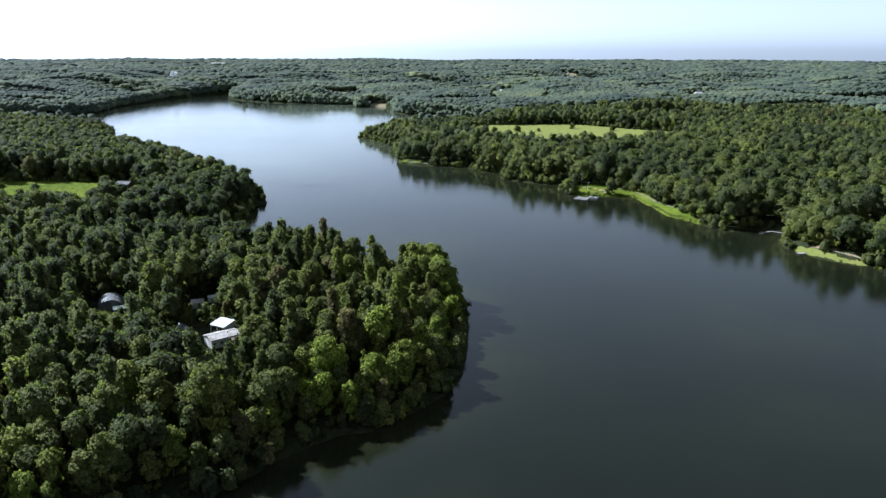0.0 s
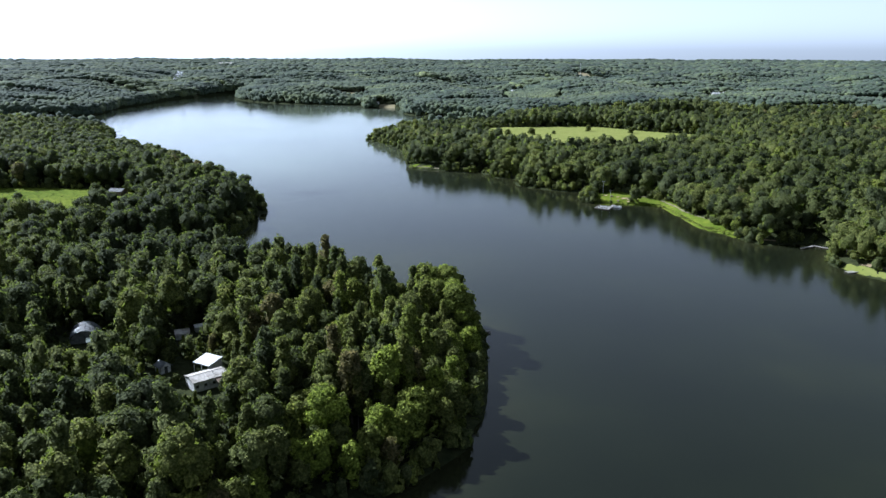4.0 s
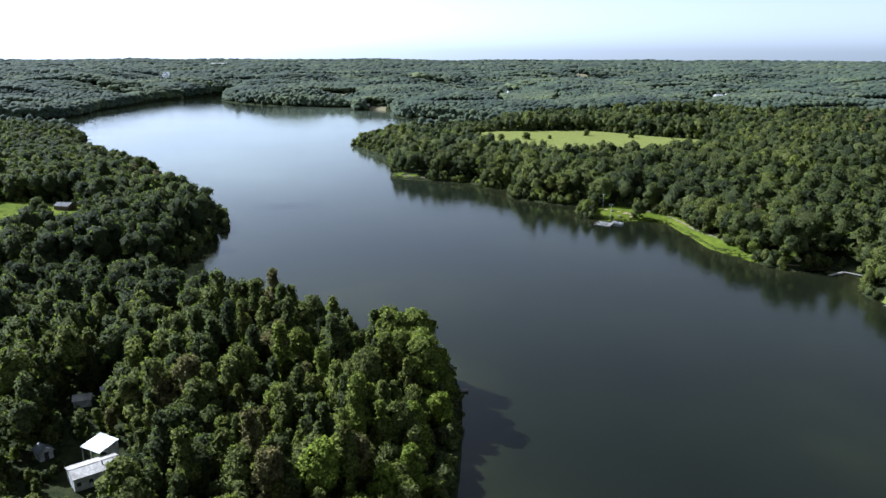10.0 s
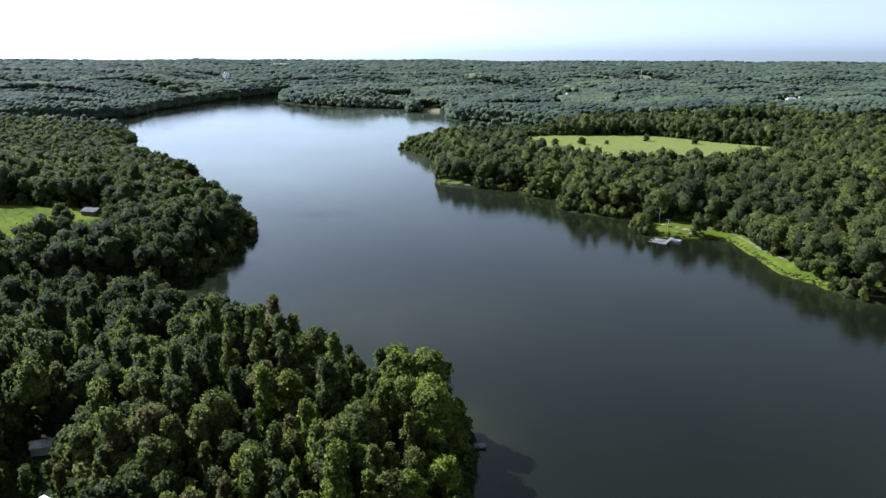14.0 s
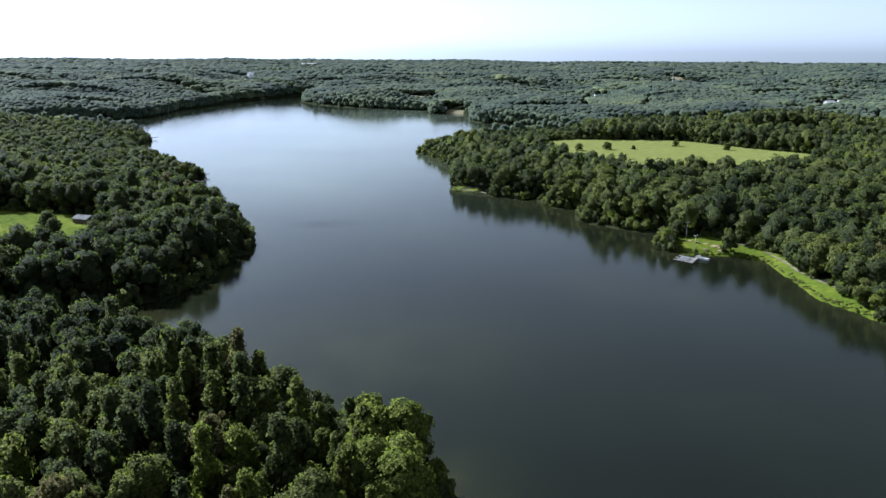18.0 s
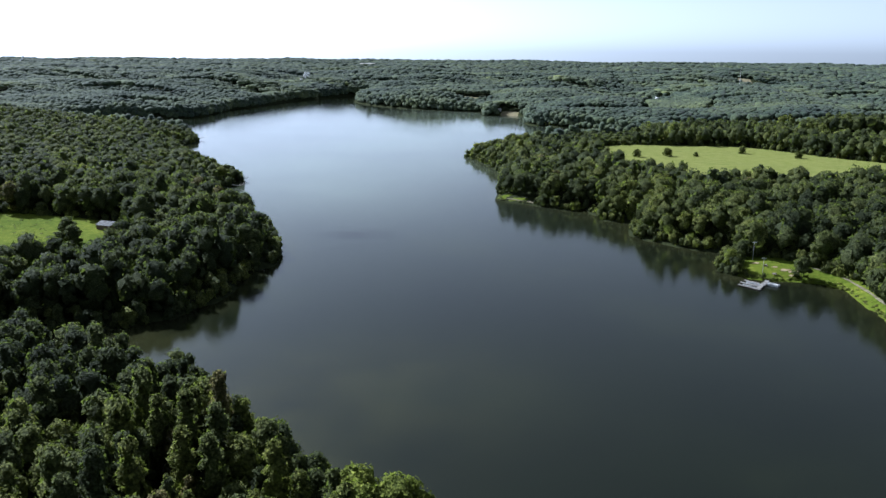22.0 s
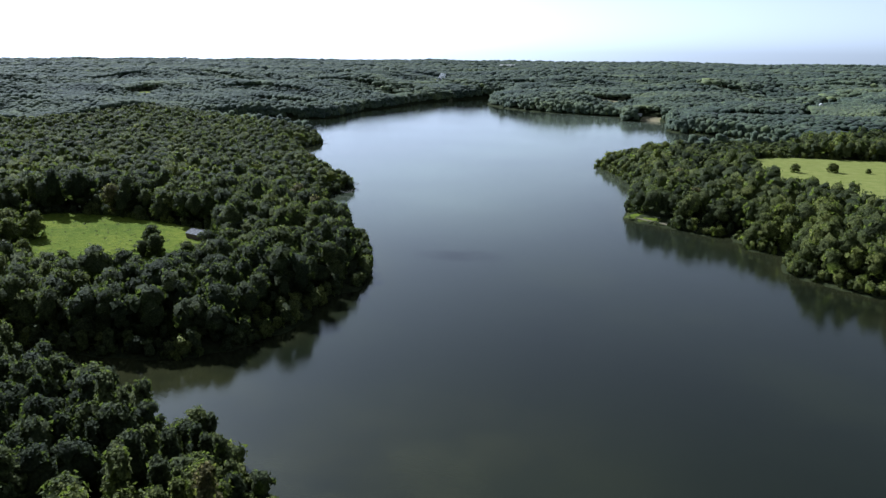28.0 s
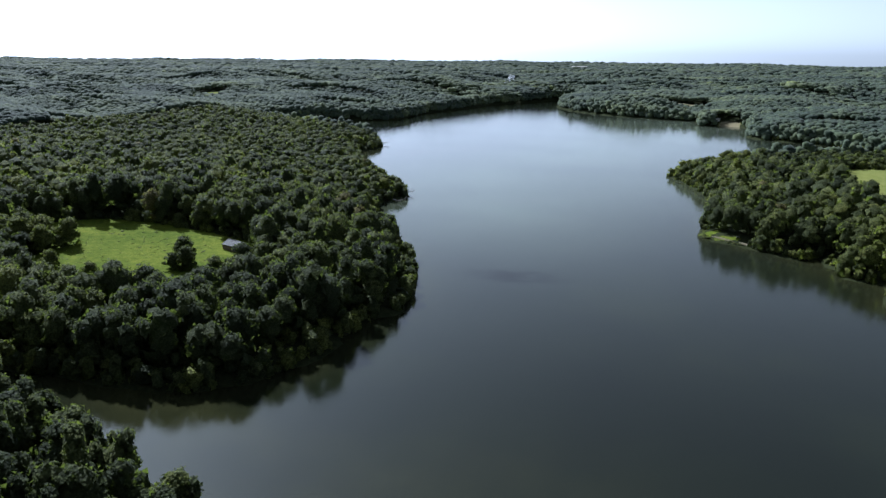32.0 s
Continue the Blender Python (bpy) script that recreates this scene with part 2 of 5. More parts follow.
SHORE_EAST = [(-41, 712), (-36, 697), (-14, 687), (4, 677), (14, 672), (20, 681), (26, 668), (31, 653), (40, 646), (49, 647), (52, 636), (49, 622), (50, 611), (56, 603), (66, 597), (77, 588), (87, 587), (94, 583), (94, 570), (89, 558), (88, 549), (93, 542), (106, 537), (124, 538), (136, 530), (140, 503), (143, 472), (152, 455), (158, 441), (165, 430), (173, 431), (183, 434), (195, 430), (198, 420), (191, 408), (186, 401), (183, 390), (188, 376), (195, 366), (208, 355), (240, 332), (300, 280), (350, 180), (330, 20), (220, -120), (20, -210), (-200, -190), (-360, -90)]


def smooth_line(points, closed, steps=5):
    p = np.array(points, float)
    n = len(p)
    out = []
    for i in range(n if closed else n - 1):
        a, b, c, d = (p[(i + k) % n] if closed else p[min(max(i + k, 0), n - 1)] for k in (-1, 0, 1, 2))
        for s in np.arange(steps) / steps:
            out.append(0.5 * (2 * b + (c - a) * s + (2 * a - 5 * b + 4 * c - d) * s * s + (3 * b - a - 3 * c + d) * s ** 3))
    return np.array(out)


LAKE = smooth_line(SHORE_HEADLAND + SHORE_WEST + SHORE_FAR + SHORE_EAST, True)


def inside(x, y, poly):
    res = np.zeros(x.shape, bool)
    px, py = poly[:, 0], poly[:, 1]
    for x0, y0, x1, y1 in zip(px, py, np.roll(px, -1), np.roll(py, -1)):
        if y0 != y1:
            res ^= ((y0 > y) != (y1 > y)) & (x < (x1 - x0) * (y - y0) / (y1 - y0) + x0)
    return res


def edge_distance(x, y, poly):
    """Signed distance to an outline: positive outside it."""
    best = np.full(x.shape, 1e18)
    for (x0, y0), (x1, y1) in zip(poly, np.roll(poly, -1, 0)):
        dx, dy = x1 - x0, y1 - y0
        s = np.clip(((x - x0) * dx + (y - y0) * dy) / (dx * dx + dy * dy + 1e-9), 0, 1)
        best = np.minimum(best, (x - x0 - s * dx) ** 2 + (y - y0 - s * dy) ** 2)
    d = np.sqrt(best)
    return np.where(inside(x, y, poly), -d, d)


def wave(x, y, size, seed):
    """Smooth unevenness between -1 and 1."""
    r = np.random.RandomState(seed)
    v = 0
    for k in range(7):
        a, ph, s = r.uniform(0, 2 * np.pi), r.uniform(0, 2 * np.pi), size * r.uniform(0.6, 1.7)
        v = v + np.sin((x * np.cos(a) + y * np.sin(a)) * 2 * np.pi / s + ph)
    return v / 3.6


def shore_distance(x, y):
    return edge_distance(x, y, LAKE)


def land_height(x, y, d):
    r = np.hypot(x, y - 150)
    inland = np.clip(d, 0, None)
    up = 0.5 + 2.0 * (1 - np.exp(-inland / 7)) + 5.0 * (1 - np.exp(-inland / 55)) + 5.0 * (1 - np.exp(-inland / 300)) * (0.5 + 0.5 * wave(x, y, 420, 3))
    calm = 1 - 0.75 * np.clip((r - 2300) / 1500, 0, 1)
    up += np.clip((r - 1300) / 3500, 0, 1.2) * 26 + np.clip((r - 900) / 1500, 0, 1) * 8 * calm * wave(x, y, 620, 4) * (1 - np.exp(-inland / 160))
    banks = np.clip((r - 950) / 250, 0, 1) * (1 - 0.85 * np.clip((r - 1900) / 1200, 0, 1))     # steeper wooded banks round the upper lake
    up = up + banks * (11 * (1 - np.exp(-inland / 40)) * (0.8 + 0.4 * wave(x, y, 260, 6)) + 8.0 * (1 - np.exp(-inland / 70)) * wave(x * 0.6, y, 230, 7))
    for hx, hy, size, rise in ((115, 1605, 90, -9), (-990, 1310, 60, -3), (505, 1500, 60, 5), (430, 1395, 95, 9), (-205, 1640, 60, -5), (360, 2200, 80, 17), (-1215, 1620, 120, 18), (298, 1100, 60, 7)):
        up = up + rise * np.exp(-((x - hx) ** 2 + (y - hy) ** 2) / size ** 2)
    down = np.maximum(-0.12 * np.abs(d) - 0.15, -5)
    return np.where(d > 0, up, down)


def height_at(x, y):
    xa, ya = np.atleast_1d(np.array(x, float)), np.atleast_1d(np.array(y, float))
    return land_height(xa, ya, shore_distance(xa, ya))


def z_at(x, y):
    return float(height_at(x, y)[0])


# clearings: outlines in plan
CLEARINGS = {
    "east_meadow": [(18, 905), (28, 985), (60, 1004), (110, 1008), (172, 1000), (236, 925), (278, 892), (272, 850), (235, 775), (180, 742), (108, 712), (45, 785)],
    "west_meadow": [(-350, 516), (-331, 545), (-300, 553), (-262, 552), (-228, 548), (-209, 532), (-206, 508), (-194, 466), (-225, 450), (-262, 447), (-300, 476)],
    "lake_lawn": [(98, 535), (96, 552), (98, 562), (108, 566), (122, 558), (137, 542), (142, 530), (143.5, 510), (147, 488), (155, 464), (155, 452), (153, 447), (140, 466), (136, 505), (132, 530), (118, 536)],
    "boat_lawn": [(182, 384), (186, 389), (194, 380), (199.5, 367), (209, 354), (220, 340), (216, 336), (200, 356), (190, 372)],
    "point_lawn": [(-44, 704), (-41, 712), (-34, 708), (-20, 697), (-17, 691), (-34, 696)],
    "yard": [(-80, 230), (-81, 246), (-75, 248), (-70, 244), (-64, 238), (-65, 232), (-70, 228)],
    "hut_yard": [(-134, 256), (-133, 276), (-122, 279), (-114, 268), (-118, 258)],
    "shed_yard": [(-97, 268), (-96, 278), (-88, 283), (-87, 274)],
    "far_green": [(392, 1300), (402, 1385), (455, 1385), (446, 1303)],
    "far_strip": [(255, 1020), (262, 1080), (335, 1078), (330, 1015)],
    "far_beach": [(-134, 1408), (-134, 1432), (-108, 1436), (-106, 1406)],
    "far_clear": [(330, 2135), (330, 2205), (372, 2210), (372, 2135)],
    "mill_yard": [(-1090, 3430), (-1090, 3600), (-930, 3600), (-930, 3430)],
    "plantation": [(92, 1284), (92, 1455), (155, 1544), (192, 1422), (164, 1298)],
    "farm": [(470, 1455), (470, 1515), (552, 1515), (545, 1460)],
    "silo_farm": [(98, 1585), (98, 1622), (152, 1622), (152, 1585)],
    "far_tan": [(-240, 1594), (-238, 1626), (-188, 1630), (-186, 1598)],
    "west_far_field": [(-1010, 1262), (-1002, 1318), (-962, 1322), (-958, 1268)],
    "car_park": [(225, 375), (222, 408), (262, 420), (275, 380)],
    "side_clear": [(285, 540), (290, 575), (325, 580), (325, 545)],
}
CLEAR = {k: np.array(v, float) for k, v in CLEARINGS.items()}


def clear_distance(x, y, names=None):
    best = np.full(x.shape, 1e9)
    for k in names or CLEAR:
        poly = CLEAR[k]
        lo, hi = poly.min(0) - 60, poly.max(0) + 60
        near = (x > lo[0]) & (x < hi[0]) & (y > lo[1]) & (y < hi[1])
        if near.any():
            best[near] = np.minimum(best[near], edge_distance(x[near], y[near], poly))
    return best


def mesh_object(name, verts, faces, mat, parent=None, smooth=False):
    me = bpy.data.meshes.new(name)
    me.from_pydata([tuple(v) for v in verts], [], faces)
    me.materials.append(mat)
    if smooth:
        me.polygons.foreach_set("use_smooth", [True] * len(me.polygons))
    ob = new(name, me)
    ob.parent = parent
    return ob


def array_mesh(name, verts, faces, mat, tint=None, smooth=False, normals=None):
    """A mesh straight from arrays; faces all of one size."""
    me = bpy.data.meshes.new(name)
    nf, k = faces.shape
    me.vertices.add(len(verts))
    me.vertices.foreach_set("co", verts.astype(np.float32).ravel())
    me.loops.add(nf * k)
    me.loops.foreach_set("vertex_index", faces.astype(np.int32).ravel())
    me.polygons.add(nf)
    me.polygons.foreach_set("loop_start", np.arange(0, nf * k, k, dtype=np.int32))
    me.polygons.foreach_set("use_smooth", np.full(nf, smooth or normals is not None))
    if tint is not None:
        me.attributes.new("tint", "FLOAT", "POINT").data.foreach_set("value", tint.astype(np.float32))
    me.update()
    me.validate()
    if normals is not None:          # leaves shade with the clump that they belong to
        me.attributes.new("custom_normal", "FLOAT_VECTOR", "POINT").data.foreach_set("vector", normals.astype(np.float32).ravel())
    me.materials.append(mat)
    return me


# ---- ground: one sheet out to the horizon ----
def lines(parts):
    out = []
    for lo, hi, step in parts:
        out += list(np.arange(lo, hi, step))
    return np.array(out + [parts[-1][1]])


gx = lines([(-4900, -1400, 140), (-1400, -700, 35), (-700, -380, 12), (-380, 80, 8), (80, 220, 4), (220, 420, 8), (420, 900, 24), (900, 4900, 140)])
gy = lines([(-4700, -700, 160), (-700, -220, 30), (-220, 330, 9), (330, 570, 5), (570, 1060, 9), (1060, 1900, 16), (1900, 2500, 40), (2500, 4950, 110)])
X, Y = np.meshgrid(gx, gy)
D = shore_distance(X.ravel(), Y.ravel()).reshape(X.shape)
Z = land_height(X, Y, D)
lawn = clear_distance(X.ravel(), Y.ravel(), [k for k in CLEAR if "yard" not in k and k not in ("car_park", "plantation")])
lawn = np.minimum(lawn, clear_distance(X.ravel(), Y.ravel(), ["lake_lawn"]) - 3).reshape(X.shape)
bare = clear_distance(X.ravel(), Y.ravel(), ["far_beach", "mill_yard", "car_park", "far_clear", "far_tan"]).reshape(X.shape)
ny, nx = X.shape
idx = np.arange(nx * ny).reshape(ny, nx)
quads = np.stack([idx[:-1, :-1], idx[:-1, 1:], idx[1:, 1:], idx[1:, :-1]], -1).reshape(-1, 4)
R = np.hypot(X, Y - 130).ravel()
quads = quads[(R[quads] < 4830).all(1)]


def ground_material():
    m, n, l, b = material("ground", 0.95, 0.02)
    def attr(name):
        a = n.new("ShaderNodeAttribute")
        a.attribute_name = name
        return a.outputs["Fac"]
    grass = ramp(n, l, noise_tex(n, l, 0.35, 7, rough=0.65), [(0.3, (0.065, 0.092, 0.011)), (0.5, (0.100, 0.132, 0.015)), (0.7, (0.146, 0.166, 0.024))])
    grass = mix_col(n, l, 1.0, grass, ramp(n, l, noise_tex(n, l, 0.035, 4), [(0.35, (0.8, 0.85, 0.75)), (0.65, (1.2, 1.12, 1.05))]), "MULTIPLY")
    floor = ramp(n, l, noise_tex(n, l, 0.5, 6), [(0.3, (0.016, 0.021, 0.009)), (0.7, (0.042, 0.047, 0.019))])
    dirt = ramp(n, l, noise_tex(n, l, 0.2, 6), [(0.3, (0.13, 0.11, 0.065)), (0.55, (0.25, 0.215, 0.13)), (0.75, (0.13, 0.14, 0.05))])
    rag = math_node(n, l, "MULTIPLY", math_node(n, l, "SUBTRACT", noise_tex(n, l, 0.16, 5), 0.5), 0.9)
    fg = math_node(n, l, "GREATER_THAN", math_node(n, l, "ADD", attr("grass"), rag), 0.5)
    fd = math_node(n, l, "GREATER_THAN", math_node(n, l, "ADD", attr("bare"), rag), 0.5)
    grass = mix_col(n, l, math_node(n, l, "MULTIPLY", attr("hay"), 0.75), grass, ramp(n, l, noise_tex(n, l, 0.12, 6), [(0.3, (0.155, 0.172, 0.042)), (0.7, (0.225, 0.225, 0.072))]))
    col = mix_col(n, l, fg, floor, grass)
    col = mix_col(n, l, fd, col, dirt)
    l.new(col, b.inputs["Base Color"])
    bump(n, l, b, noise_tex(n, l, 0.8, 6), 0.9, 0.5)
    return m


ground_me = array_mesh("ground", np.stack([X.ravel(), Y.ravel(), Z.ravel()], 1), quads, ground_material(), smooth=True)
ground_me.attributes.new("grass", "FLOAT", "POINT").data.foreach_set("value", np.clip(0.5 - lawn.ravel() / 8, 0, 1).astype(np.float32))
ground_me.attributes.new("bare", "FLOAT", "POINT").data.foreach_set("value", np.clip(0.5 - bare.ravel() / 10, 0, 1).astype(np.float32))
hay = clear_distance(X.ravel(), Y.ravel(), ["east_meadow", "far_green", "far_strip", "west_far_field", "boat_lawn"])
ground_me.attributes.new("hay", "FLOAT", "POINT").data.foreach_set("value", np.clip(0.8 - hay / 10, 0, 1).astype(np.float32))
tagged(new("ground", ground_me), "wooded rolling land with grassy clearings around a lake", "ground", kind="structure")


# ---- water ----
def water_material():
    m, n, l, b = material("lake_water", 0.1, 0.42)
    b.inputs["IOR"].default_value = 1.33
    def attr(name):
        a = n.new("ShaderNodeAttribute")
        a.attribute_name = name
        return a.outputs["Fac"]
    silt_shine = noise_tex(n, l, 0.012, 3)
    deep = ramp(n, l, silt_shine, [(0.3, (0.0052, 0.0068, 0.0040)), (0.55, (0.0074, 0.0096, 0.0050)), (0.72, (0.0118, 0.0145, 0.0064))])
    # besides turbid water, brightness is painted into the upper lake's colour
    shine = math_node(n, l, "MULTIPLY", attr("silt_shine"), ramp(n, l, noise_tex(n, l, 0.008, 4), [(0.3, (0.45, 0.45, 0.45)), (0.7, (1, 1, 1))]))
    deep = mix_col(n, l, shine, deep, (0.085, 0.102, 0.072))
    edge = math_node(n, l, "MULTIPLY", attr("shallow"), ramp(n, l, noise_tex(n, l, 0.05, 4), [(0.3, (0.35, 0.35, 0.35)), (0.7, (1, 1, 1))]))
    col = mix_col(n, l, edge, deep, (0.038, 0.038, 0.014))
    weed = ramp(n, l, math_node(n, l, "MULTIPLY", attr("weed"), math_node(n, l, "ADD", math_node(n, l, "MULTIPLY", noise_tex(n, l, 0.09, 6), 1.6), -0.1)), [(0.3, (0, 0, 0)), (0.75, (1, 1, 1))])
    col = mix_col(n, l, math_node(n, l, "MULTIPLY", weed, 0.9), col, (0.004, 0.0035, 0.0025))
    l.new(col, b.inputs["Base Color"])
    l.new(math_node(n, l, "SUBTRACT", 0.39, math_node(n, l, "MULTIPLY", weed, 0.1)), b.inputs["Specular IOR Level"])
    wind = noise_tex(n, l, 1.0, 3, stretch=(0.0035, 0.016, 1, 12))
    rough = ramp(n, l, wind, [(0.35, (0.4, 0.4, 0.4)), (0.6, (0.75, 0.75, 0.75)), (0.75, (1, 1, 1))])
    breeze = math_node(n, l, "MULTIPLY", math_node(n, l, "MULTIPLY", rough, attr("open")), math_node(n, l, "SUBTRACT", 1.0, math_node(n, l, "MULTIPLY", weed, 0.5)))
    l.new(math_node(n, l, "ADD", math_node(n, l, "MULTIPLY", breeze, 0.06), 0.04), b.inputs["Roughness"])
    ripple = math_node(n, l, "ADD", noise_tex(n, l, 0.9, 4, stretch=(1, 1.8, 1, 20)), math_node(n, l, "MULTIPLY", noise_tex(n, l, 0.12, 2), 1.5))
    bump(n, l, b, ripple, 0.10, 0.25)
    return m


wx, wy = np.meshgrid(np.arange(-900.0, 421, 12), np.arange(-264.0, 1961, 12))
wd = -shore_distance(wx.ravel(), wy.ravel())
widx = np.arange(wx.size).reshape(wx.shape)
wq = np.stack([widx[:-1, :-1], widx[:-1, 1:], widx[1:, 1:], widx[1:, :-1]], -1).reshape(-1, 4)
wq = wq[(wd[wq] > -30).any(1)]
water_me = array_mesh("water", np.stack([wx.ravel(), wy.ravel(), 0 * wx.ravel()], 1), wq, water_material(), smooth=True)
weeds = 1.15 * np.exp(-((wx.ravel() + 103) / 27) ** 2 - ((wy.ravel() - 577 - 0.2 * (wx.ravel() + 103)) / 13) ** 2)
# brightness painted up the lake, plus faint turbid water off the headland
silty_shine = 1.3 * np.exp(-((wx.ravel() + 190) / 130) ** 2) / (1 + np.exp(-(wy.ravel() - 640) / 50)) + 0.03 * np.exp(-((wx.ravel() + 5) / 45) ** 2 - ((wy.ravel() - 390) / 70) ** 2)
for nm, val in (("open", np.clip((wd - 4) / 70, 0, 1)), ("shallow", np.exp(-np.clip(wd, 0, None) / 7) * 0.8 + 0.75 * np.exp(-((wx.ravel() + 128) / 34) ** 2 - ((wy.ravel() - 404) / 13) ** 2) + 0.5 * np.exp(-((wx.ravel() + 38) / 48) ** 2 - ((wy.ravel() - 388) / 38) ** 2)), ("weed", weeds), ("silt_shine", silty_shine)):
    water_me.attributes.new(nm, "FLOAT", "POINT").data.foreach_set("value", val.astype(np.float32))
tagged(new("water", water_me), "calm dark lake water reflecting the bright sky", "water", kind="structure")


# ---- trees ----
def ico(level):
    bm = bmesh.new()
    bmesh.ops.create_icosphere(bm, subdivisions=level, radius=1)
    bm.verts.index_update()
    v = np.array([p.co for p in bm.verts])
    f = np.array([[p.index for p in q.verts] for q in bm.faces])
    bm.free()
    return v, f


ICO = {k: ico(k) for k in (1, 2)}


def leaf_cards(rng, at, out, size):
    """Small leaf sprays that stand on points 'at' and face 'out', unevenly."""
    n = len(at)
    nrm = out + rng.normal(0, 0.45, (n, 3))
    nrm /= np.linalg.norm(nrm, axis=1)[:, None]
    t = np.cross(nrm, rng.normal(0, 1, (n, 3)))
    t /= np.linalg.norm(t, axis=1)[:, None]
    u = np.cross(nrm, t)
    s = size * rng.uniform(0.6, 1.35, (n, 1))
    k = rng.uniform(0.6, 1.3, (4, n, 1))
    v = np.stack([at + t * s * k[0], at - t * s * 0.5 + u * s * k[1] - nrm * s * 0.25, at - t * s * 0.5 - u * s * k[2] - nrm * s * 0.25], 1).reshape(-1, 3)
    return v, np.arange(3 * n).reshape(n, 3)


def crown_radius(kind, h):
    """Outline of a crown: radius against height, both 0 to 1."""
    h = np.clip(h, 0.0, 0.999)
    if kind == "tall":
        return (1 - h ** 1.7) ** 0.62 * (0.6 + 0.4 * np.minimum(1, h * 3))
    if kind == "cone":
        return (1 - h) ** 0.8 * (0.35 + 0.65 * np.minimum(1, h * 6))
    return (1 - h ** 2.3) ** 0.5 * (0.72 + 0.28 * np.minimum(1, h * 3))


def crown_shape(rng, kind, height, radius, base, cards, size, level=1, lobes=11, core=0.7, stir=0.2):
    """A crown from 'base' to 'height': a dark inner body, rounded boughs over it and leaf sprays on the boughs."""
    span = height - base
    cv, cf = ICO[level]
    hh = (cv[:, 2] + 1) / 2
    ang = np.arctan2(cv[:, 1], cv[:, 0])
    wob = 1 + 0.2 * np.sin(ang * 3 + rng.uniform(0, 6) + hh * 5) + rng.uniform(-0.12, 0.12, len(cv))
    rr = crown_radius(kind, hh) * radius * core * wob
    body = np.stack([np.cos(ang) * rr, np.sin(ang) * rr, base + hh * span * 0.9], 1)
    middle = np.array([0, 0, base + 0.4 * span])
    up = (body - middle) * (1, 1, 0.6)
    up /= np.linalg.norm(up, axis=1)[:, None]
    vs, fs, ns, o = [body], [cf], [up], len(body)
    # boughs wind up the crown, the last one is its top
    lh = np.clip(((np.arange(lobes) + 0.6) / lobes) ** 0.85 + rng.normal(0, 0.05, lobes), 0.06, 0.93)
    la = np.arange(lobes) * 2.4 + rng.normal(0, 0.35, lobes) + rng.uniform(0, 6)
    slim = kind != "broad"
    size_l = radius * rng.uniform(0.32, 0.66, lobes) * (1.12 if slim else 1.0) * min(1.0, 3.7 / math.sqrt(lobes))
    lr = np.maximum(crown_radius(kind, lh) * radius - 0.6 * size_l * rng.uniform(0.7, 1.2, lobes), 0)
    cen = np.stack([np.cos(la) * lr, np.sin(la) * lr, base + lh * span - 0.35 * size_l], 1)
    cen[-1] = (rng.normal(0, 0.1 * radius), rng.normal(0, 0.1 * radius), height - size_l[-1])
    way = (cen - middle) * (1, 1, 0.75)
    way /= np.linalg.norm(way, axis=1)[:, None] + 1e-6
    bv, bf = ICO[1]
    for c, r, w in zip(cen, size_l, way):
        lump = 1 + rng.normal(0, 0.17, len(bv)) + 0.14 * np.sin(bv @ rng.normal(0, 3.0, 3) + rng.uniform(0, 6))
        v = bv * lump[:, None] * r * np.array([1, 1, 1.25 if slim else 0.9]) + c
        keep = bf[(bv[bf].mean(1) @ w) > 0.0]
        used = np.unique(keep)
        vs.append(v[used])
        fs.append(np.searchsorted(used, keep) + o)
        nn = 0.5 * bv[used] + 0.6 * w + np.array([0, 0, 0.2]) + rng.normal(0, stir, (len(used), 3))
        ns.append(nn / np.linalg.norm(nn, axis=1)[:, None])
        o += len(used)
    if cards:
        which = rng.choice(lobes, cards, p=size_l ** 2 / (size_l ** 2).sum())
        d = rng.normal(0, 1, (cards, 3))
        d = d / np.linalg.norm(d, axis=1)[:, None] + 0.7 * way[which] + np.array([0, 0, 0.15])
        d /= np.linalg.norm(d, axis=1)[:, None]
        at = cen[which] + d * (size_l[which] * rng.uniform(0.86, 1.32, cards))[:, None] * np.array([1, 1, 1.25 if slim else 0.9])
        kv, kf = leaf_cards(rng, at, d, size)
        lean = 0.5 * d + 0.6 * way[which] + np.array([0, 0, 0.2]) + rng.normal(0, 1.5 * stir, d.shape)
        lean /= np.linalg.norm(lean, axis=1)[:, None]
        vs.append(kv)
        fs.append(kf + o)
        ns.append(np.repeat(lean, 3, 0))
    return np.concatenate(vs), np.concatenate(fs), np.concatenate(ns)


def tube(points, radii, sides=6):
    """A tapered limb through the points."""
    v, f = [], []
    for i, (p, r) in enumerate(zip(points, radii)):
        p = np.array(p, float)
        q = np.array(points[min(i + 1, len(points) - 1)], float) - np.array(points[max(i - 1, 0)], float)
        q /= np.linalg.norm(q) + 1e-9
        a = np.cross(q, (0.31, 0.95, 0.05))
        a /= np.linalg.norm(a)
        b = np.cross(q, a)
        for k in range(sides):
            w = 2 * np.pi * k / sides
            v.append(p + r * (a * np.cos(w) + b * np.sin(w)))
        if i:
            o = (i - 1) * sides
            for k in range(sides):
                k2 = (k + 1) % sides
                f += [(o + k, o + k2, o + sides + k2), (o + k, o + sides + k2, o + sides + k)]
    return np.array(v), np.array(f)


def join(parts):
    v, f, o = [], [], 0
    for a, b in parts:
        v.append(a)
        f.append(b + o)
        o += len(a)
    return np.concatenate(v), np.concatenate(f)


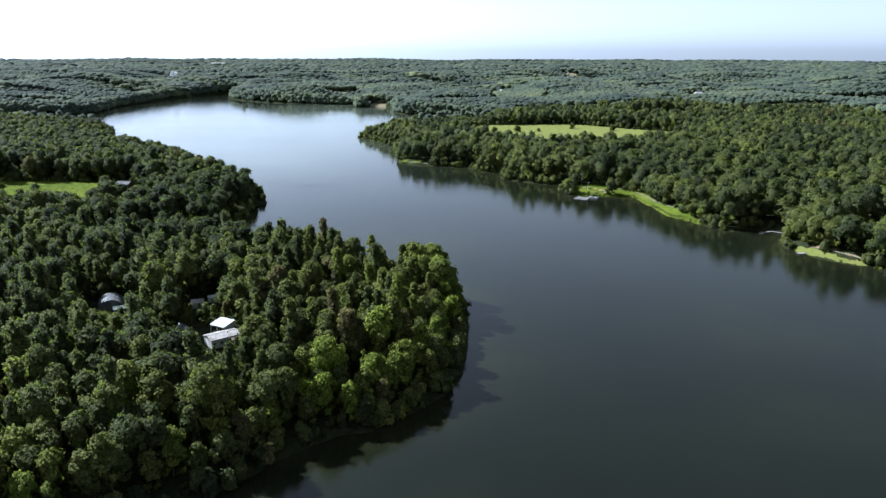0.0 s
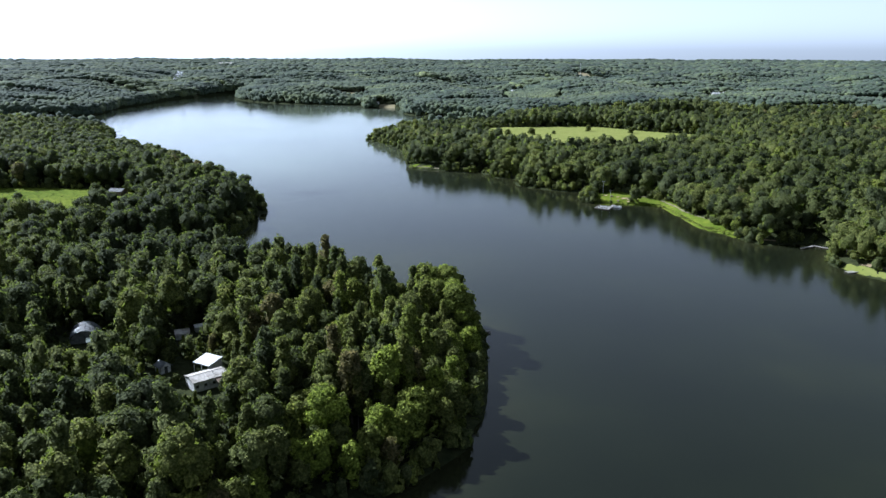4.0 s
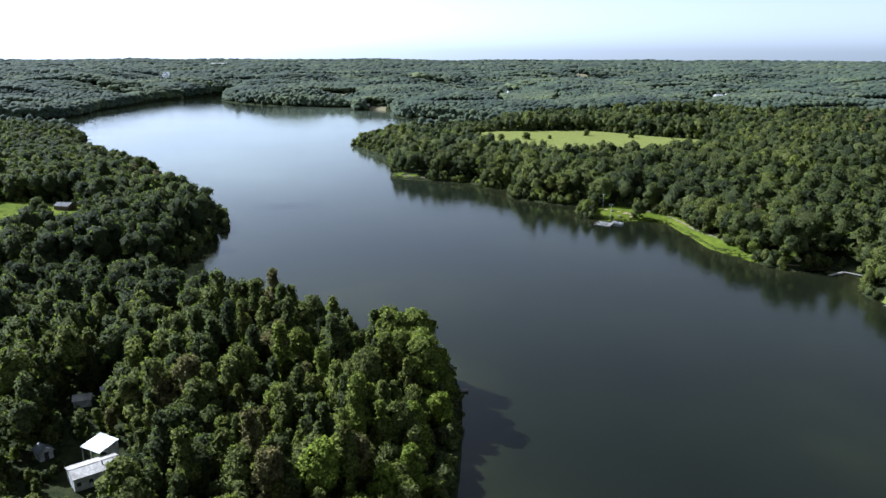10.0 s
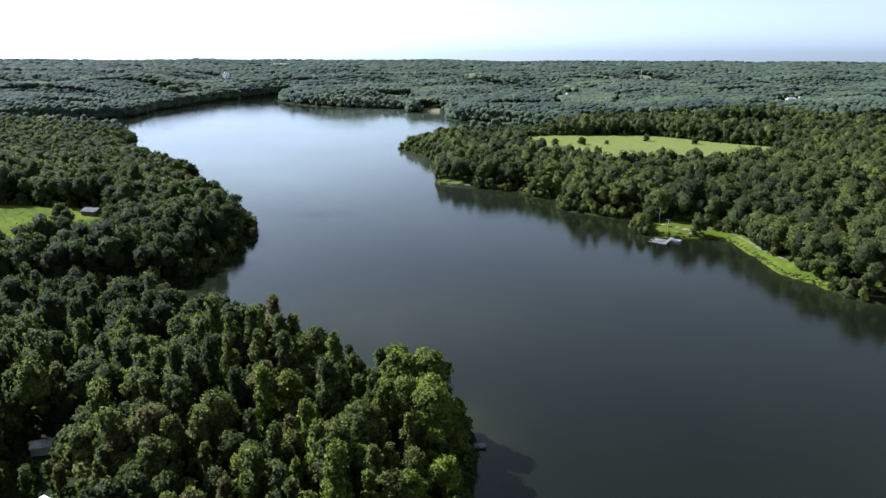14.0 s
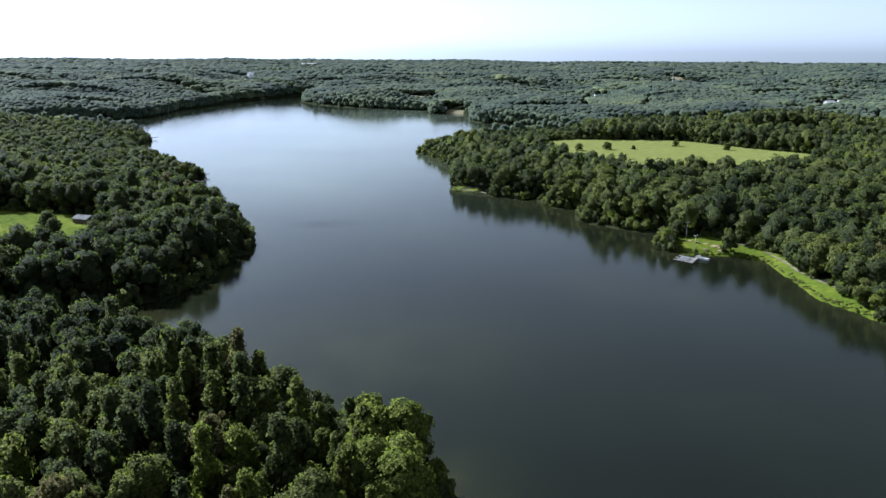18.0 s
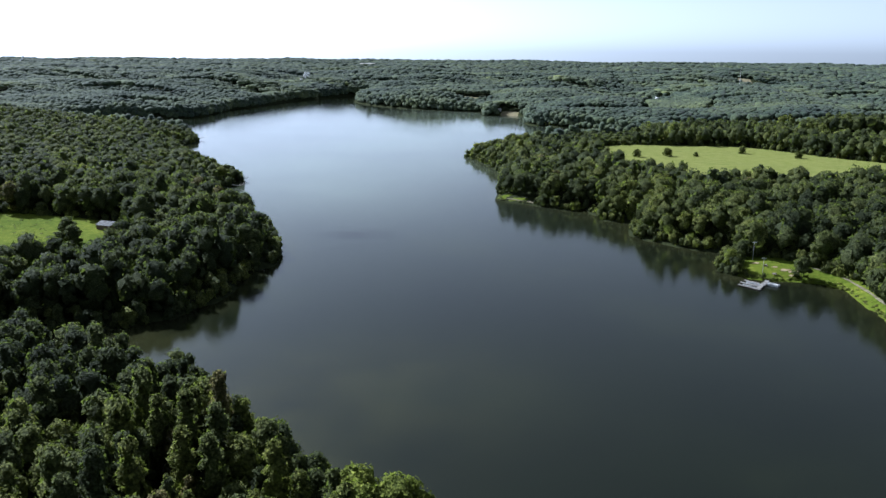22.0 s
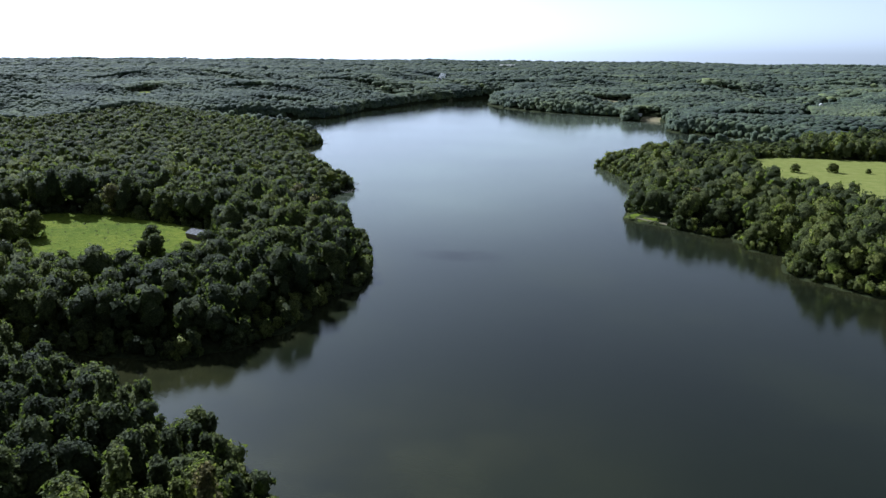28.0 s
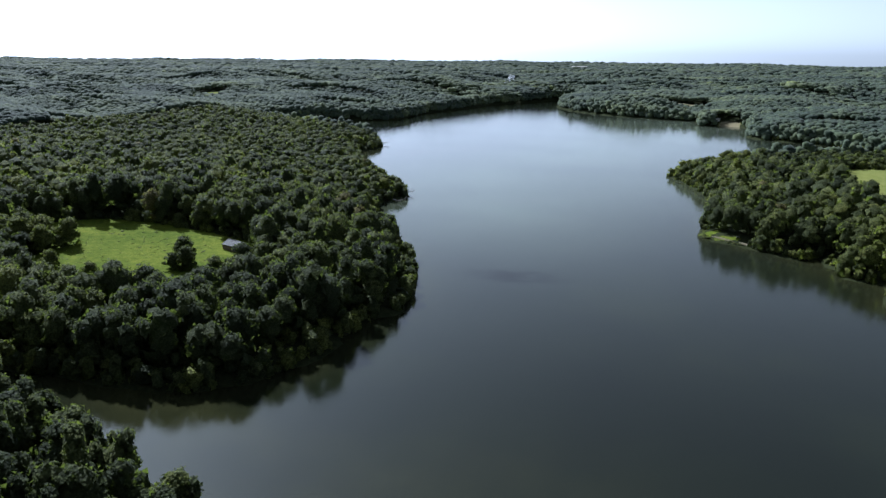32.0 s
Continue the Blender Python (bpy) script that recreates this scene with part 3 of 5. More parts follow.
def trunk_shape(rng, height, base, thick):
    lean = rng.uniform(-0.6, 0.6, 2)
    pts = [(lean[0] * s * s, lean[1] * s * s, s * height * 0.86 - 0.6) for s in (0, 0.04, 0.3, 0.65, 1.0)]
    parts = [tube(pts, [thick * 1.5, thick, thick * 0.75, thick * 0.45, thick * 0.12])]
    for k in range(4):
        h = base + (height - base) * (0.12 + 0.15 * k)
        a = rng.uniform(0, 2 * np.pi)
        ln = (height - base) * 0.2 * rng.uniform(0.7, 1.2)
        s = (h + 0.6) / (height * 0.86)
        o = np.array([lean[0] * s * s, lean[1] * s * s, h])
        way = np.array([np.cos(a), np.sin(a), 0.9])
        parts.append(tube([o, o + way * ln * 0.5, o + way * ln + (0, 0, 0.4)], [thick * 0.4, thick * 0.25, thick * 0.06], 4))
    return join(parts)


rng = np.random.RandomState(11)
TREE_LABELS = {
    "tall": "tall narrow broadleaf tree with dense green summer leaves",
    "broad": "broad round-crowned leafy tree in full summer green",
    "cone": "dark pointed evergreen tree with tiered foliage",
}
NEAR = []       # kind, trunk mesh, crown mesh, crown arrays, trunk arrays
for kind, height, radius, base, count in (("tall", 21.5, 3.1, 5.5, 4), ("broad", 18.5, 4.6, 6.5, 6), ("tall", 18.5, 2.7, 4.0, 3), ("cone", 19, 2.8, 2.0, 1), ("broad", 16, 4.6, 1.6, 4), ("broad", 13, 4.0, 2.2, 3)):
    for k in range(count):
        h = height * rng.uniform(0.92, 1.08)
        cr = crown_shape(rng, kind, h, radius * rng.uniform(0.88, 1.15), base, 960, 0.42, 1, lobes=20)
        tr = trunk_shape(rng, h, base, 0.016 * h)
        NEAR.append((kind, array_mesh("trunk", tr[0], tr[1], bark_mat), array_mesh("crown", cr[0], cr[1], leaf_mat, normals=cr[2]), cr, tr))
LIGHT = []
for kind, height, radius, base, count in (("tall", 21, 3.1, 6.0, 3), ("broad", 18.5, 4.7, 6.5, 5), ("tall", 18, 2.8, 5.0, 2), ("broad", 13.5, 4.4, 2.2, 3)):
    for k in range(count):
        LIGHT.append(crown_shape(rng, kind, height * rng.uniform(0.92, 1.08), radius * rng.uniform(0.88, 1.15), base, 320, 0.54, 1, lobes=13))
MID = []
for kind, height, radius, base, count in (("broad", 16.7, 5.9, 4.5, 6), ("broad", 18.0, 5.2, 5.5, 3), ("broad", 14.8, 5.8, 2.5, 5)):
    for k in range(count):
        MID.append(crown_shape(rng, kind, height * rng.uniform(0.9, 1.1), radius * rng.uniform(0.9, 1.12), base, 30, 0.9, 1, lobes=6, stir=0.1))


MIDNEAR, WESTNEAR = [], []
for kind, height, radius, base, count in (("broad", 17.0, 5.6, 4.0, 5), ("broad", 18.6, 4.9, 5.0, 3), ("broad", 15.0, 5.5, 2.5, 4)):
    for k in range(count):
        MIDNEAR.append(crown_shape(rng, kind, height * rng.uniform(0.9, 1.1), radius * rng.uniform(0.9, 1.12), base, 210, 0.7, 1, lobes=9, stir=0.13))
        WESTNEAR.append(crown_shape(rng, kind, height * rng.uniform(0.9, 1.1), radius * rng.uniform(0.9, 1.12), base, 300, 0.62, 1, lobes=10, stir=0.13))
BRUSH = [crown_shape(rng, "broad", 4.6 * rng.uniform(0.8, 1.2), 2.6, -0.6, 24, 0.6, 1, lobes=3) for k in range(6)]


def far_crown(level, lumps):
    v, f = ICO[level]
    v = v.copy()
    out = 1 + sum(0.16 * np.sin(v @ rng.normal(0, 2.6, 3) + rng.uniform(0, 6)) for _ in range(lumps))
    v = v * out[:, None]
    keep = (v[f].mean(1)[:, 2] > -0.2)
    n = v + np.array([0, 0, 0.4])
    return v, f[keep], n / np.linalg.norm(n, axis=1)[:, None]


FAR = [far_crown(2, 4) for _ in range(6)]
HORIZON = [far_crown(1, 3) for _ in range(5)]


def cap(sides):
    """A low rounded crown for woods kilometres away."""
    a = np.arange(sides) * 2 * np.pi / sides
    r0, r1 = rng.uniform(0.85, 1.1, sides), rng.uniform(0.55, 0.75, sides)
    v = np.concatenate([np.stack([np.cos(a) * r0, np.sin(a) * r0, 0 * a - 0.6], 1), np.stack([np.cos(a + 0.4) * r1, np.sin(a + 0.4) * r1, 0 * a + 0.6], 1), [(0, 0, 1.0)]])
    f = []
    for i in range(sides):
        j = (i + 1) % sides
        f += [(i, j, sides + i), (j, sides + j, sides + i), (sides + i, sides + j, 2 * sides)]
    return v, np.array(f)


CAPS = [cap(5) for _ in range(5)]


def scatter(x0, x1, y0, y1, step, seed):
    r = np.random.RandomState(seed)
    gx, gy = np.meshgrid(np.arange(float(x0), x1, step), np.arange(float(y0), y1, step * 0.9))
    gx[1::2] += step / 2
    x = (gx + r.uniform(-0.36, 0.36, gx.shape) * step).ravel()
    y = (gy + r.uniform(-0.36, 0.36, gx.shape) * step).ravel()
    return x, y


def stand(name, label, templates, x, y, z, scale, mat, seed, squash=None, smooth=False, shade=(0.1, 0.75), tone=0.0):
    """Many crowns that nobody could count, joined into one mesh."""
    r = np.random.RandomState(seed)
    pick = r.randint(0, len(templates), len(x))
    turn = r.uniform(0, 2 * np.pi, len(x))
    own = np.clip(shade[0] + (shade[1] - shade[0]) * r.uniform(0, 1, len(x)) + 0.13 * wave(x, y, 150, 9) + 0.13 * wave(x, y, 52, 10) + tone, 0, 0.95)
    own = np.where(r.uniform(0, 1, len(x)) < 0.006, 0.98, own)
    vs, fs, ts, ns, o = [], [], [], [], 0
    for k, shape in enumerate(templates):
        v, f = shape[:2]
        m = np.nonzero(pick == k)[0]
        if not len(m):
            continue
        c, s = np.cos(turn[m])[:, None], np.sin(turn[m])[:, None]
        sc = scale[m][:, None]
        w = np.empty((len(m), len(v), 3))
        w[:, :, 0] = (v[:, 0] * c - v[:, 1] * s) * sc + x[m][:, None]
        w[:, :, 1] = (v[:, 0] * s + v[:, 1] * c) * sc + y[m][:, None]
        tall = sc if squash is None else squash[m][:, None]
        w[:, :, 2] = v[:, 2] * tall + z[m][:, None]
        vs.append(w.reshape(-1, 3))
        fs.append((f[None] + (np.arange(len(m)) * len(v))[:, None, None]).reshape(-1, 3) + o)
        ts.append(np.repeat(own[m], len(v)))
        if len(shape) > 2:
            nv = shape[2]
            ns.append(np.stack([nv[:, 0] * c - nv[:, 1] * s, nv[:, 0] * s + nv[:, 1] * c, np.broadcast_to(nv[:, 2], (len(m), len(nv)))], -1).reshape(-1, 3))
        o += len(m) * len(v)
    ob = new(name, array_mesh(name, np.concatenate(vs), np.concatenate(fs), mat, np.concatenate(ts), smooth, np.concatenate(ns) if ns else None))
    return tagged(ob, label, "forest", kind="stuff")


def in_view(x, y, margin=6.0):
    """Bearings that the flight looks over, from its start, its middle and its end."""
    seen = np.zeros(x.shape, bool)
    for ex, ey, lo, hi in ((0, 0, -31, 31), (24, 150, -39, 24), (29, 215, -50, 13), (25, 268, -58, 4)):
        a = np.degrees(np.arctan2(x - ex, y - ey))
        seen |= (a > lo - margin) & (a < hi + margin)
    return seen


def make_tree(kind_index, x, y, z, scale, turn, label, group, shade=0.4, wide=1.0):
    kind, trunk_me, crown_me = NEAR[kind_index][:3]
    root = new("tree")
    root.matrix_world = Matrix.Translation((x, y, z)) @ Matrix.Rotation(turn, 4, "Z") @ Matrix.Diagonal((scale * wide, scale * wide, scale * (0.92 + 0.16 * random.random()), 1))
    for nm, me in (("trunk", trunk_me), ("crown", crown_me)):
        ob = new(nm, me)
        ob.parent = root
        ob.color = (shade, shade, shade, 1)
    return tagged(root, label or TREE_LABELS[kind], "tree", group)


# near headland: the trees of its eastern half singly, the others as a stand
BUILDINGS = [(-75, 234), (-76, 244), (-125, 268), (-92, 274), (-89, 245), (-118, 264)]


def low_growth(x, y, s):
    """Trees capped low south of the houses so that the camera sees these, full height further off."""
    for bx, by in BUILDINGS:
        along = (x - bx) * 0.33 - (y - by) * 0.94
        across = np.abs((x - bx) * 0.94 + (y - by) * 0.33)
        cap = (2.0 + np.clip(along - 4, 0, None) * 0.37) / 21 + np.clip(across - 5.5, 0, None) * 0.14
        s = np.where((along > -2) & (along < 45), np.minimum(s, np.clip(cap, 0.13, 2)), s)
    return s


hx, hy = scatter(-330, 20, 90, 395, 6.0, 5)
hd = shore_distance(hx, hy)
hc = clear_distance(hx, hy)
ok = (hd > 3.2) & (hc > 0.5)
hx, hy, hd = hx[ok], hy[ok], hd[ok]
hz = height_at(hx, hy)
r5 = np.random.RandomState(21)
hs = np.clip(r5.normal(0.84, 0.17, len(hx)), 0.45, 1.1)
hs = low_growth(hx, hy, np.where(hd < 9, hs * 0.8, hs))
seen = (hx > -60 - 0.5 * hy) & (hx > -205)
order = np.nonzero((hx > -90) & (hy > 140))[0]
order = order[np.argsort(-hx[order])][:300]
chosen = np.zeros(len(hx), bool)
chosen[order] = True
TALL = [i for i, n in enumerate(NEAR) if n[0] == "tall"]
for i in order:
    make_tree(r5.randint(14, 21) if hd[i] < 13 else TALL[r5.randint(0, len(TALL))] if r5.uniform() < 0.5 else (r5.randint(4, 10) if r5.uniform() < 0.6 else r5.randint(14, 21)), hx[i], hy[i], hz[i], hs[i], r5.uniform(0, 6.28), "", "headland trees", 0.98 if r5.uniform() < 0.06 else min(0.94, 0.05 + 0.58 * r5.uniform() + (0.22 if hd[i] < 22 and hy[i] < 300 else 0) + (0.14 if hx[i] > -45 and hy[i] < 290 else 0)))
rest = ~chosen & seen
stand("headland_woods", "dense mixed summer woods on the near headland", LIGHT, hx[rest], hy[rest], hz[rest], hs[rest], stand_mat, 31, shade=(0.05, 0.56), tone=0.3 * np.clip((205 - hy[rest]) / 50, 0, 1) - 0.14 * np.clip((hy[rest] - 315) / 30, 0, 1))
rest = ~chosen & ~seen & (r5.uniform(0, 1, len(hx)) < 0.3)
stand("headland_woods", "dense mixed summer woods behind the near headland", MID, hx[rest], hy[rest], hz[rest], hs[rest] * 1.15, stand_mat, 36, shade=(0.1, 0.6))

# middle distance: woods round the lake out to about a kilometre
mx, my = scatter(-760, 560, 330, 1120, 8.9, 6)
ok = in_view(mx, my)
mx, my = mx[ok], my[ok]
md = shore_distance(mx, my)
ok = (md > 3.6) & (clear_distance(mx, my) > 1.0) & ~((mx > -330) & (mx < 20) & (my < 395))
mx, my, md = mx[ok], my[ok], md[ok]
# deep in the woods only the tops show: keep the trees there thinner
mz = height_at(mx, my)
ms = np.random.RandomState(22).normal(0.97, 0.13, len(mx)).clip(0.6, 1.25) * np.where(md < 9, 0.84, 1.0)
mh = np.where((mx > -120) & (mx < 75) & (my > 880), np.where((my > 985) & (mx < 60), 0.48, 0.72), 1.0) * (1 - 0.36 * np.where(mx < -180, np.clip((my - 600) / 120, 0, 1), 0))
mh *= 1 - 0.5 * np.exp(-((mx + 203) ** 2 + (my - 503) ** 2) / 22 ** 2)          # low trees before the barn
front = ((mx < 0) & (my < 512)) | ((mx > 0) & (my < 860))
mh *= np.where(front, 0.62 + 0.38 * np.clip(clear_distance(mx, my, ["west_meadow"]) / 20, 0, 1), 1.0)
close = np.where(mx < 0, np.hypot(mx - 25, my - 268) < 470, np.hypot(mx - 20, my - 150) < 540)
# west tints run darker, standing in for shade on the woods' near side
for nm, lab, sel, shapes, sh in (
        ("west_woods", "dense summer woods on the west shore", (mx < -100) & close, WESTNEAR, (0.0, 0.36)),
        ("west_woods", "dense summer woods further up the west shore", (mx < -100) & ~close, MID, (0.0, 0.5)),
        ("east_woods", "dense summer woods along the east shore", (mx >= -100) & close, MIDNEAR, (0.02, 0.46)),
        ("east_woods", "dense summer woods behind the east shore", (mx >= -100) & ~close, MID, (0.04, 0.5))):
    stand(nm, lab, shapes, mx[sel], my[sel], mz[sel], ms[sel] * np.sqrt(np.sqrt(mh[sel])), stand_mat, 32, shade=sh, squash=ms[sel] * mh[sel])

# bushes along the water's edge
edge = LAKE
gap = np.hypot(*(np.roll(edge, -1, 0) - edge).T)
sx, sy = [], []
r6 = np.random.RandomState(41)
for p, q, g in zip(edge, np.roll(edge, -1, 0), gap):
    if 140 < p[1] < 1260 and p[0] > -470:
        for s in np.arange(0, g, 2.0):
            o = p + (q - p) * (s / g) + r6.normal(0, 2.0, 2)
            sx.append(o[0])
            sy.append(o[1])
ux, uy = scatter(-300, -120, 402, 520, 6.0, 17)     # undergrowth of the west woods
keep = shore_distance(ux, uy) > 1
sx += list(ux[keep])
sy += list(uy[keep])
for nm in ("west_meadow", "east_meadow"):
    rim = smooth_line(CLEAR[nm], True, 6)
    for p, q in zip(rim, np.roll(rim, -1, 0)):
        g = np.hypot(*(q - p))
        for s in np.arange(0, g, 2.6):
            o = p + (q - p) * (s / g) + r6.normal(0, 1.6, 2)
            sx.append(o[0])
            sy.append(o[1])
for nm in ("lake_lawn", "boat_lawn"):
    rim = smooth_line(CLEAR[nm], True, 6)
    far = shore_distance(rim[:, 0], rim[:, 1]) > 7
    for p, q, back in zip(rim, np.roll(rim, -1, 0), far):
        for s in np.arange(0, np.hypot(*(q - p)) if back else 0, 1.0):
            o = p + (q - p) * (s / np.hypot(*(q - p))) + r6.normal(0, 2.2, 2)
            sx.append(o[0])
            sy.append(o[1])
sx, sy = np.array(sx), np.array(sy)
ok = (shore_distance(sx, sy) > -0.4) & (clear_distance(sx, sy) > 0) & (np.hypot(sx - 189, sy - 425) > 10) & (clear_distance(sx, sy, ["point_lawn"]) > 3.5)
sx, sy = sx[ok], sy[ok]
stand("shore_brush", "low green brush along the water's edge and meadows", BRUSH, sx, sy, np.maximum(height_at(sx, sy), 0), r6.uniform(0.6, 1.5, len(sx)), stand_mat, 42, shade=(0.05, 0.6))

# low scrub round the homestead
yx, yy = scatter(-138, -56, 205, 285, 3.4, 19)
clear_of = np.min([np.hypot(yx - bx, yy - by) for bx, by in BUILDINGS], axis=0) > 7.5
near_by = np.min([np.hypot(yx - bx, yy - by) for bx, by in BUILDINGS], axis=0) < 24
ok = clear_of & near_by
yx, yy = yx[ok], yy[ok]
stand("yard_scrub", "low green scrub around the homestead", BRUSH, yx, yy, height_at(yx, yy), r6.uniform(0.28, 0.55, len(yx)), stand_mat, 45, shade=(0.05, 0.5))

# tall grass along the lawns' shores, tufts on the west meadow
gx_, gy_ = [], []
for p, q, g in zip(LAKE, np.roll(LAKE, -1, 0), gap):
    if 330 < p[1] < 720 and p[0] > -50:
        for s in np.arange(0, g, 0.4):
            o = p + (q - p) * (s / g) + r6.normal(0, 1.3, 2)
            gx_.append(o[0])
            gy_.append(o[1])
gx_, gy_ = np.array(gx_), np.array(gy_)
ok = (shore_distance(gx_, gy_) > -0.3) & (clear_distance(gx_, gy_, ["lake_lawn", "point_lawn"]) < 2.5)
gx_, gy_ = gx_[ok], gy_[ok]
stand("shore_grass", "tall bright green grass along the lawn's shore", FAR, gx_, gy_, np.maximum(height_at(gx_, gy_), 0), r6.uniform(0.5, 1.1, len(gx_)), stand_mat, 43, squash=r6.uniform(0.08, 0.16, len(gx_)), smooth=True, shade=(0.56, 0.76))
tx_, ty_ = r6.uniform(-345, -198, 1500), r6.uniform(448, 552, 1500)
ok = clear_distance(tx_, ty_, ["west_meadow"]) < -2
tx_, ty_ = tx_[ok][:420], ty_[ok][:420]
stand("meadow_tufts", "coarse grass tufts scattered over the west meadow", FAR, tx_, ty_, height_at(tx_, ty_), r6.uniform(0.25, 0.7, len(tx_)), stand_mat, 44, squash=r6.uniform(0.1, 0.25, len(tx_)), smooth=True, shade=(0.3, 0.7))

# far woods
fx, fy = scatter(-2300, 1700, 330, 2500, 8.6, 7)
rr = np.hypot(fx, fy - 150)
ok = in_view(fx, fy, 4) & (rr < 2250) & ~((fx > -760) & (fx < 560) & (fy < 1120))
fx, fy = fx[ok], fy[ok]
fd = shore_distance(fx, fy)
ok = (fd > 2) & (clear_distance(fx, fy) > 8)
fx, fy = fx[ok], fy[ok]
r7 = np.random.RandomState(23)
fs = 3.6 + 5.0 * r7.beta(1.6, 2.0, len(fx))
fz = height_at(fx, fy)
fq = r7.uniform(3.2, 5.0, len(fx)) * (1 + 0.15 * wave(fx, fy, 70, 12))
fz += (3.8 * wave(fx * 0.45, fy, 95, 14) + 5.0 * wave(fx * 0.4, fy, 260, 15)) * np.clip(fd[ok] / 60, 0.25, 1)       # stands of different age
young = (wave(fx * 0.35, fy, 150, 16) > 0.5) & (fd[ok] > 40)
fz[young] -= 6
fz -= 19 * np.exp(-((fx - 380) / 65) ** 2 - ((fy - 1225) / 75) ** 2) + 9 * np.exp(-((fx - 440) / 70) ** 2 - ((fy - 1420) / 30) ** 2)
for lx, ly, lw, lh, low in ((-205, 1545, 45, 45, 14), (-945, 1225, 50, 50, 13), (110, 1550, 40, 35, 9), (490, 1405, 60, 60, 15)):
    fz -= low * np.exp(-((fx - lx) / lw) ** 2 - ((fy - ly) / lh) ** 2)
mid_far = np.hypot(fx, fy - 150) < 1500
keep = mid_far | (r7.uniform(0, 1, len(fx)) < 0.6)
fx, fy, fz, fs, fq, mid_far = fx[keep], fy[keep], fz[keep], fs[keep], fq[keep], mid_far[keep]
stand("far_woods", "far unbroken woods beyond the lake", HORIZON, fx[mid_far], fy[mid_far], fz[mid_far] + 10, fs[mid_far], canopy_mat, 33, shade=(0.05, 0.4), squash=fq[mid_far], smooth=True)
stand("far_woods", "unbroken woods far beyond the lake", HORIZON, fx[~mid_far], fy[~mid_far], fz[~mid_far] + 10, fs[~mid_far] * 1.38, canopy_mat, 37, shade=(0.05, 0.4), squash=fq[~mid_far] * 1.1, smooth=True)
vx, vy = scatter(-4800, 4000, 0, 4800, 24, 8)
rr = np.hypot(vx, vy - 130)
ok = in_view(vx, vy, 3) & (rr > 2235) & (rr < 4800)
vx, vy = vx[ok], vy[ok]
ok = clear_distance(vx, vy) > 18
vx, vy = vx[ok], vy[ok]
fz = height_at(vx, vy)
rr = np.hypot(vx, vy - 130)
thin = (rr > 2900) & (r7.uniform(0, 1, len(vx)) > 0.42)
vx, vy, fz, rr = vx[~thin], vy[~thin], fz[~thin], rr[~thin]
stand("horizon_woods", "woods on the horizon", CAPS, vx, vy, fz + 7 + 4 * wave(vx * 0.4, vy, 260, 15), r7.uniform(14, 19, len(vx)) * np.where(rr > 2900, 1.5, 1.0), canopy_mat, 34, shade=(0.05, 0.35), squash=r7.uniform(5, 10, len(vx)), smooth=True)
# crowns that hang down to the water along the far shores
sx, sy = [], []
for p, q, g in zip(LAKE, np.roll(LAKE, -1, 0), gap):
    if p[1] > 1000 or (p[0] < -470 and p[1] > 700):
        way_ = np.array([q[1] - p[1], p[0] - q[0]]) / (g + 1e-9)
        for s in np.arange(0, g, 2.6):
            for k in range(3):
                o = p + (q - p) * (s / g) + way_ * r7.uniform(-9, 9)
                sx.append(o[0])
                sy.append(o[1])
sx, sy = np.array(sx), np.array(sy)
sd = shore_distance(sx, sy)
ok = (sd > 0.3) & in_view(sx, sy, 3) & (clear_distance(sx, sy, ["far_beach"]) > 4)
sx, sy, sd = sx[ok], sy[ok], sd[ok]
stand("far_shore_trees", "leafy trees hanging over the far shores", HORIZON, sx, sy, height_at(sx, sy) + 2 + sd * r7.uniform(0.3, 1.4, len(sx)), r7.uniform(3.6, 5.8, len(sx)), canopy_mat, 39, shade=(0.15, 0.6), squash=r7.uniform(3.5, 6, len(sx)), smooth=True)
# a young, even plantation, its crowns raised to show to the camera
qx, qy = scatter(85, 200, 1280, 1550, 6.5, 15)
ok = clear_distance(qx, qy, ["plantation"]) < -2
qx, qy = qx[ok], qy[ok]
stand("plantation", "even young trees of a far plantation", HORIZON, qx, qy, height_at(qx, qy) + 11, r7.uniform(3.4, 4.4, len(qx)), canopy_mat, 38, shade=(0.45, 0.7), squash=r7.uniform(3.5, 5, len(qx)), smooth=True)
# woods beside and behind the flight, which close the place
bx, by = scatter(-1500, 1500, -1500, 1500, 38, 9)
ok = ~in_view(bx, by, 8) & (np.hypot(bx, by) < 1500) & ~((bx > -350) & (bx < 40) & (by > 80) & (by < 400))
bx, by = bx[ok], by[ok]
ok = (shore_distance(bx, by) > 8) & (clear_distance(bx, by) > 10)
bx, by = bx[ok], by[ok]
stand("side_woods", "woods beside the lake", HORIZON, bx, by, height_at(bx, by) + 8, r7.uniform(16, 22, len(bx)), canopy_mat, 35, squash=r7.uniform(9, 13, len(bx)), smooth=True)


# ---- things: helpers ----
def part(name, bm, mat, parent, label=""):
    me = bpy.data.meshes.new(name)
    bm.to_mesh(me)
    bm.free()
    me.materials.append(mat)
    ob = new(name, me)
    ob.parent = parent
    return tagged(ob, label) if label else ob


def box(x0, x1, y0, y1, z0, z1, bevel=0.0, bm=None):
    bm = bm or bmesh.new()
    made = bmesh.ops.create_cube(bm, size=1)["verts"]
    for v in made:
        v.co = ((x0 + x1) / 2 + v.co.x * (x1 - x0), (y0 + y1) / 2 + v.co.y * (y1 - y0), (z0 + z1) / 2 + v.co.z * (z1 - z0))
    if bevel:
        bmesh.ops.bevel(bm, geom=list({e for v in made for e in v.link_edges}), offset=bevel, segments=1, affect="EDGES")
    return bm


